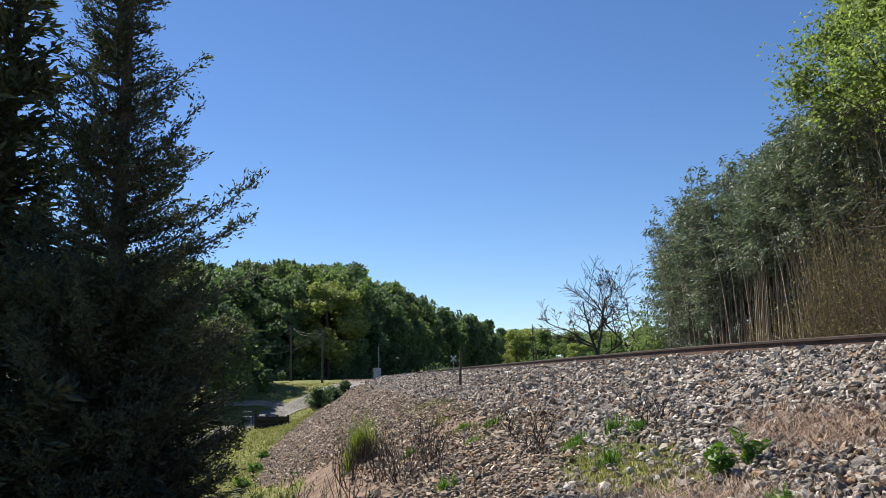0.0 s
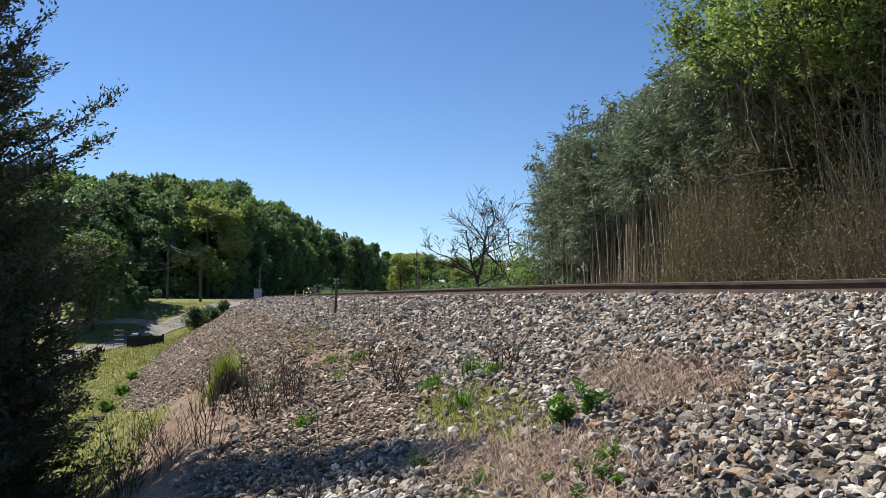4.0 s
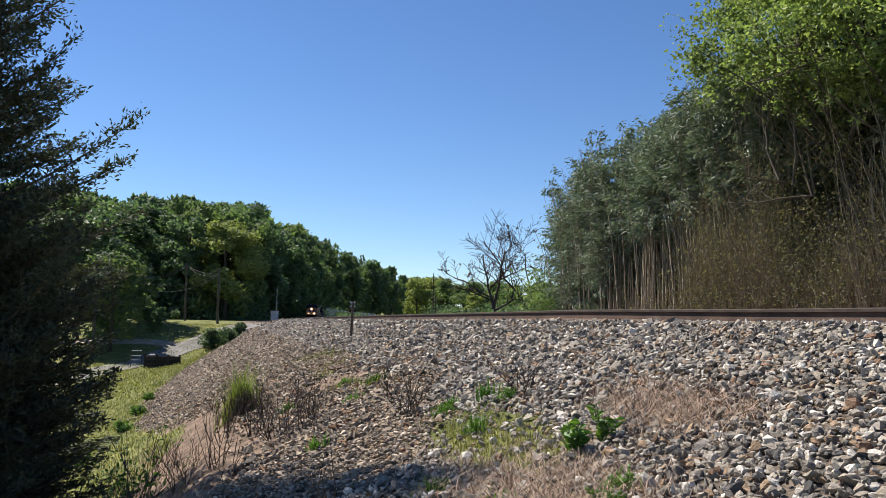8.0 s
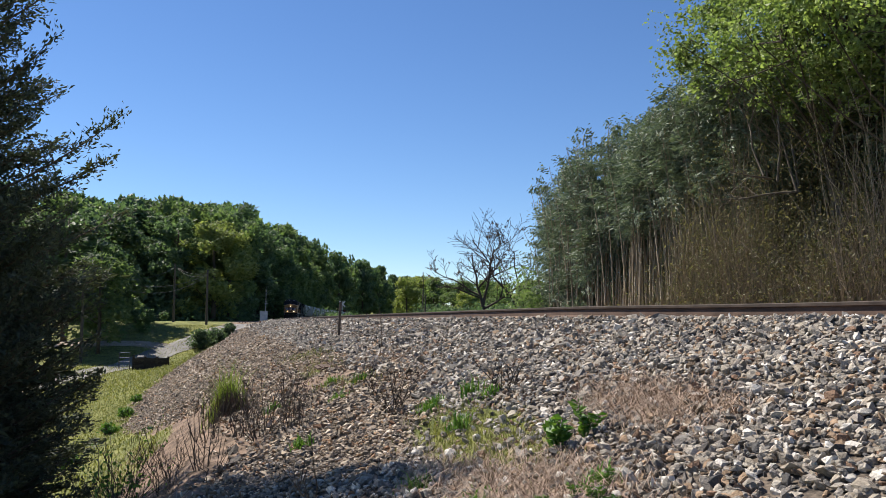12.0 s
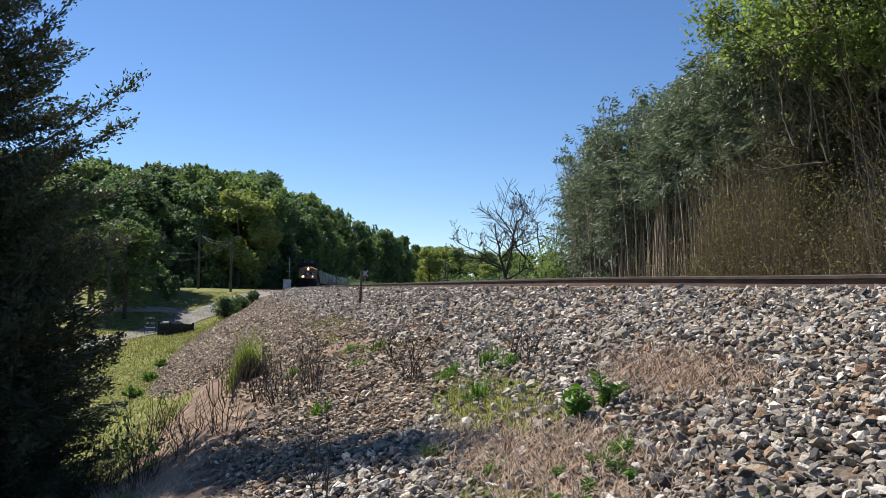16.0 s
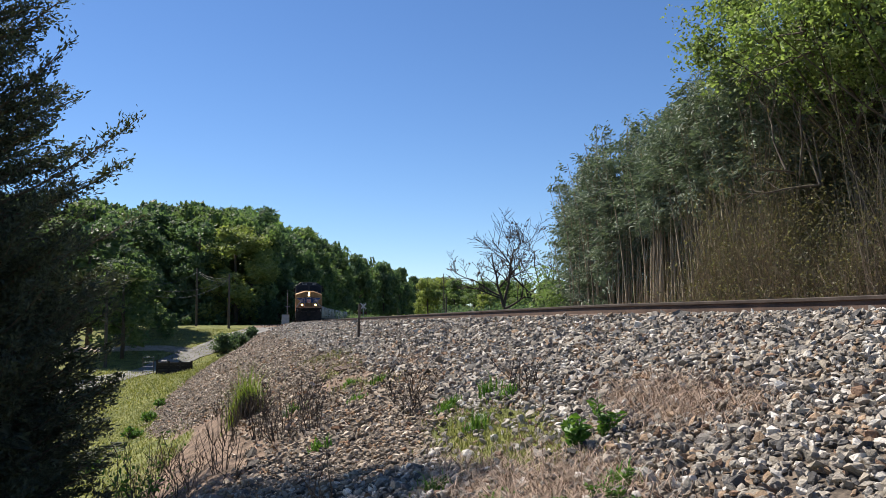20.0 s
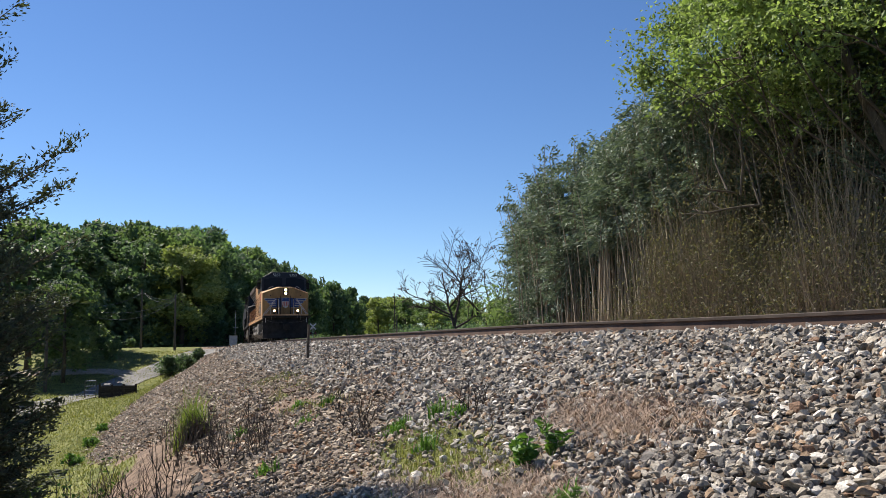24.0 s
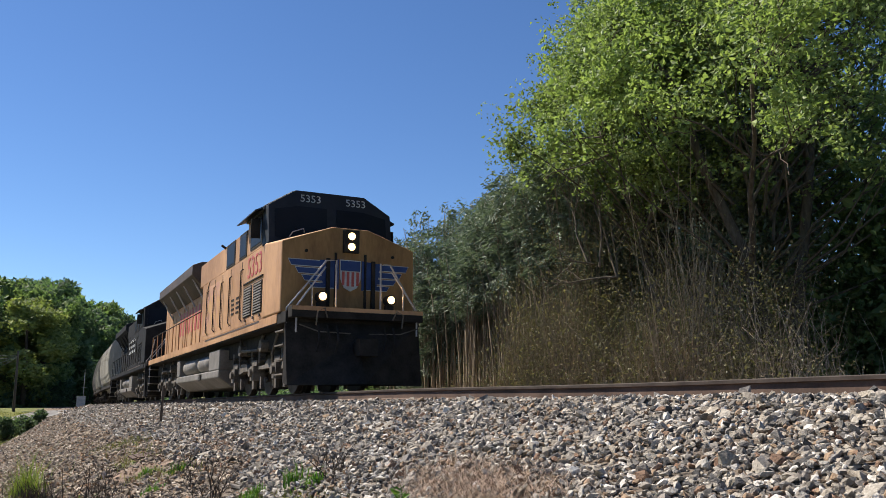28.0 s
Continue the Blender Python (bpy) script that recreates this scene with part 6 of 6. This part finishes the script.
TRAIN = build_train()

# ---- things along the line and the lane ----
M_CASE = surface("pale_blue_grey_case_paint", (0.22, 0.27, 0.32), (0.33, 0.38, 0.43), 3, 0.5, 0.05)
M_GALV = surface("galvanised_steel", (0.26, 0.27, 0.28), (0.40, 0.41, 0.42), 6, 0.45, 0.05, 0.5)
M_POLE = surface("weathered_pole_wood", (0.055, 0.045, 0.036), (0.12, 0.10, 0.08), 2, 0.95, 0.4, fine=30, stretch=(4, 4, 0.4))
M_TIMBER = surface("dark_creosoted_timber", (0.022, 0.018, 0.015), (0.055, 0.045, 0.036), 3, 0.9, 0.4, vary="object", stretch=(0.5, 4, 4))
M_WIRE = surface("black_cable", (0.02, 0.02, 0.02), (0.05, 0.05, 0.05), 5, 0.6, 0.0)
M_LENS = surface("dark_red_lens", (0.05, 0.006, 0.006), (0.09, 0.01, 0.01), 5, 0.2, 0.0, spec=0.5)
M_POST = surface("grey_brown_marker_steel", (0.05, 0.042, 0.036), (0.11, 0.09, 0.075), 5, 0.8, 0.2)


def build_post():
    p = on_track(3.9, 3.25)
    z = level1(p.x, p.y)
    ob = thing("marker_post", "slim dark steel marker post standing in the ballast", "post", pose(p.x, p.y, z, 1, 1.5, 20))
    part("shaft", Geo().prism([(-0.03, -0.012), (0.03, -0.012), (0.03, 0.012), (0.012, 0.012), (0.012, 0.03), (-0.012, 0.03), (-0.012, 0.012), (-0.03, 0.012)], "z", -0.25, 0.86), [M_POST], ob)
    part("top_plate", Geo().box(-0.034, 0.034, -0.02, -0.012, 0.66, 0.86), [M_POST], ob)
    rng = np.random.default_rng(71)
    x, y = -0.78, 13.3
    u = np.linspace(0, 1, 8)
    g = Geo().tube(np.stack([0.03 * np.sin(u * 4), 0.02 * u, -0.03 + 0.82 * u], -1), np.linspace(0.008, 0.003, 8), 5)
    for k in range(5):
        g.tube([(0, 0, 0.3 + 0.1 * k), (0.05 * math.cos(k * 2.1), 0.05 * math.sin(k * 2.1), 0.36 + 0.1 * k)], [0.003, 0.0015], 4)
    thing("dry_stalk", "single tall dry weed stalk in the ballast", "weed", pose(x, y, level1(x, y)), geo=g, mats=[M_TWIG])
    p = (-1.75, 14.1)
    thing("tie_plate", "rusty dark steel plate lying on the stones", "scrap", pose(*p, level1(*p) + 0.05, 12, -8, 30), geo=Geo().box(-0.17, 0.17, -0.09, 0.09, -0.012, 0.012).box(-0.1, -0.08, -0.09, 0.09, 0.012, 0.03).box(0.08, 0.1, -0.09, 0.09, 0.012, 0.03), mats=[M_STEEL])


def build_crossing():
    x, y = -20.3, 100.5
    z = level1(x, y)
    ob = thing("relay_case", "pale blue-grey signal relay case with an antenna mast", "signal case", pose(x, y, z, 0, 0, 12))
    soften(part("cabinet", Geo().box(-0.45, 0.45, -0.35, 0.35, 0.15, 1.3), [M_CASE], ob), 0.02)
    part("roof", Geo().prism([(-0.5, 1.3), (0.5, 1.3), (0.46, 1.38), (-0.46, 1.38)], "y", -0.4, 0.4), [M_GALV], ob)
    for k in (-1, 1):
        d = part("door", Geo().box(0.225 * k - 0.205, 0.225 * k + 0.205, -0.375, -0.35, 0.22, 1.24), [M_CASE], ob)
        part("handle", Geo().box(0.05 * k - 0.012, 0.05 * k + 0.012, -0.4, -0.375, 0.65, 0.8), [M_GALV], d)
        part("leg", Geo().box(0.35 * k - 0.04, 0.35 * k + 0.04, -0.25, 0.25, -0.4, 0.15), [M_GALV], ob)
    mast = part("mast", Geo().rod((0.2, 0.2, 0.2), (0.2, 0.2, 4.0), 0.035, 8), [M_GALV], ob)
    part("antenna", Geo().rod((0.2, 0.2, 4.0), (0.2, 0.2, 4.4), 0.014, 6).rod((-0.05, 0.2, 2.35), (0.5, 0.2, 2.35), 0.02, 6), [M_GALV], mast)
    x, y = -12.1, 112.0
    z = level1(x, y)
    ob = thing("crossing_signal", "railway crossing signal with crossed white boards and dark lamps", "crossing signal", pose(x, y, z, 0, 0, 14))
    part("pole", Geo().rod((0, 0, -0.3), (0, 0, 3.0), 0.05, 10), [M_GALV], ob)
    for k in (-1, 1):
        part("board", Geo().box(-0.55, 0.55, -0.012, 0.012, -0.09, 0.09), [M_WHITE], ob, at=pose(0, -0.07 - 0.026 * (k > 0), 2.62, 0, 45 * k, 0))
        h = part("lamp", disc(Geo(), 0.32 * k, -0.12, 1.72, 0.2, 0.03), [M_UNDER], ob, "black round lamp backing")
        part("lens", disc(Geo(), 0.32 * k, -0.16, 1.72, 0.1, 0.04), [M_LENS], h)
    part("crossarm", Geo().box(-0.4, 0.4, -0.08, -0.03, 1.68, 1.76), [M_UNDER], ob)
    # paler second warning post further on
    p = on_track(150, -6)
    ob = thing("whistle_post", "small pale post beside the line", "post", pose(p.x, p.y, level1(p.x, p.y)))
    part("shaft", Geo().box(-0.06, 0.06, -0.05, 0.05, -0.3, 1.9), [M_GALV], ob)


def utility_pole(x, y, h, arms, label):
    ob = thing("utility_pole", label, "utility pole", pose(x, y, level1(x, y), 0.6, -0.5, 20), "utility poles")
    part("shaft", Geo().tube([(0, 0, -0.5), (0, 0, h * 0.5), (0, 0, h)], [0.16, 0.135, 0.10], 10), [M_POLE], ob)
    if arms:
        a = part("crossarm", Geo().box(-1.1, 1.1, -0.06, 0.06, h - 0.75, h - 0.62), [M_POLE], ob)
        for q in (-1.0, -0.45, 0.45, 1.0):
            part("insulator", Geo().tube([(q, 0, h - 0.62), (q, 0, h - 0.5), (q, 0, h - 0.42)], [0.03, 0.06, 0.03], 8), [M_GALV], a)
        part("transformer", Geo().tube([(0.3, 0, h - 2.0), (0.3, 0, h - 1.95), (0.3, 0, h - 1.15), (0.3, 0, h - 1.1)], [0.1, 0.24, 0.24, 0.1], 12), [M_GALV], ob)
    return ob


def build_wires():
    poles = ((-27.2, 100.5, 6.6, 0), (-31.4, 75.0, 8.8, 0), (-33.5, 108, 7.6, 0), (-2.2, 205, 12.2, 0), (-1.2, 152, 5.0, 0))
    for x, y, h, arms in poles:
        utility_pole(x, y, h, arms, "weathered wooden utility pole by the lane" if y < 150 else "tall wooden pole standing behind the line")
    tops = [np.array([x, y, level1(x, y) + h - 0.3]) for x, y, h, _ in poles]
    for a, b, sag in ((0, 1, 1.5), (0, 1, 2.1), (0, 2, 0.5), (0, 2, 0.8), (1, 2, 1.2)):
        u = np.linspace(0, 1, 16)[:, None]
        p = tops[a] * (1 - u) + tops[b] * u
        p[:, 2] -= (4 * sag * u * (1 - u))[:, 0] + 0.15 * sag
        thing("overhead_cable", "black overhead cable sagging between the poles", "cable", group="overhead cables", geo=Geo().tube(p, [0.022] * 16, 5), mats=[M_WIRE])


def build_lane_side():
    # low timber wall with a metal gate frame
    x, y = -23.5, 70.2
    z = level1(x, y)
    ob = thing("timber_wall", "low dark timber retaining wall at the lane's edge", "wall", pose(x, y, z, 0, 0, 16))
    for k in range(5):
        part("board", Geo().box(-1.35, 1.35, -0.06, 0.06, -0.5 + 0.28 * k, -0.228 + 0.28 * k), [M_TIMBER], ob)
    for q in (-1.38, -0.45, 0.45, 1.38):
        part("post", Geo().box(q - 0.09, q + 0.09, -0.16, -0.06, -0.6, 1.02 + (0.12 if q == -1.38 else 0)), [M_TIMBER], ob)
    for q, r in ((-1.35, 1), (1.35, 1)):
        part("return_wall", Geo().box(q - 0.06, q + 0.06, 0.06, 1.6, -0.5, 0.86), [M_TIMBER], ob)
    x, y = -25.5, 69.6
    g = thing("metal_frame", "grey metal frame standing open beside the timber wall", "gate", pose(x, y, level1(x, y), 0, 0, 12))
    for q in (-0.42, 0.42):
        part("post", Geo().rod((q, 0, -0.2), (q, 0, 1.45), 0.03, 8), [M_POST], g)
    for h in (0.3, 0.65, 1.0, 1.42):
        part("rung", Geo().rod((-0.42, 0, h), (0.42, 0, h), 0.022, 8), [M_GALV], g)
    x, y = -24.6, 70.9
    t = Geo().tube([(-0.3, 0, 1.25), (-0.26, 0, 1.25), (0.26, 0, 1.25), (0.3, 0, 1.25)], [0.1, 0.2, 0.2, 0.1], 12).box(-0.25, -0.19, -0.05, 0.05, -0.2, 1.1).box(0.19, 0.25, -0.05, 0.05, -0.2, 1.1)
    thing("small_tank", "small dull grey tank on legs behind the timber wall", "tank", pose(x, y, level1(x, y) - 0.35), geo=t, mats=[M_TANK])
    rng = np.random.default_rng(81)

    def bush(x, y, wide, high, mat, label, count=2600, leaf=0.12):
        ob = thing("bush", label, "bush", pose(x, y, level1(x, y)), "bushes by the lane")
        g, knots = Geo(), []
        for k in range(26):
            a, r, h = rng.uniform(0, 2 * math.pi), rng.uniform(0.1, 1) * wide / 2, rng.uniform(0.15, 0.85) * high
            r *= math.sqrt(max(0.1, 1 - (h / high) ** 2))
            knots.append((math.cos(a) * r, math.sin(a) * r, h))
            g.tube([(0, 0, -0.1), np.array(knots[-1]) * 0.6, knots[-1]], [0.03, 0.02, 0.008], 4, cap=False)
        tagged(part("stem_mass", g, [M_BARK], ob), kind="stuff")
        v, f = crown_leaves(rng, np.array(knots), count, leaf, high * 0.3)
        part("leaves", Geo().add(v, f), [mat], ob)

    bush(-22.9, 83.0, 3.0, 1.9, M_OAK_DARK, "rounded dark evergreen bush on the bank")
    bush(-22.1, 85.4, 2.0, 1.6, M_OAK_DARK, "small dark bush against the larger one")
    bush(-21.6, 88.6, 1.4, 1.5, M_OAK_DARK, "upright dark bush on the bank near the crossing")
    bush(-31.5, 92, 2.2, 2.0, M_OAK, "rounded grey-green bush across the lane")
    bush(-35.5, 101, 7.0, 1.8, M_OAK_DARK, "long dark hedge above the grass bank", 4500, 0.2)
    bush(-41.5, 100, 7.0, 2.0, M_OAK_DARK, "dark hedge under the trees", 4500, 0.2)
    for x, y in ((-8.2, 19.2), (-8.9, 23.5), (-9.9, 27.5), (-8.7, 16.5), (-11.5, 33), (-6.6, 13.8)):
        bush(x, y, 0.6, 0.35, M_WEED, "low fresh green weed clump on the grass slope", 260, 0.06)


build_post()
build_crossing()
build_wires()
build_lane_side()


def motions():
    for ob, off in TRAIN:
        walk(ob, [(float(t), on_rails(run(t) + off)) for t in range(29)])
    # the engines' wheels roll without slipping
    for wheel, ya, r in WHEELS:
        walk(wheel, [(k / 30, pose(0, ya, r) @ Matrix.Rotation(run(k / 30) / r, 4, "X")) for k in range(841)])


motions()
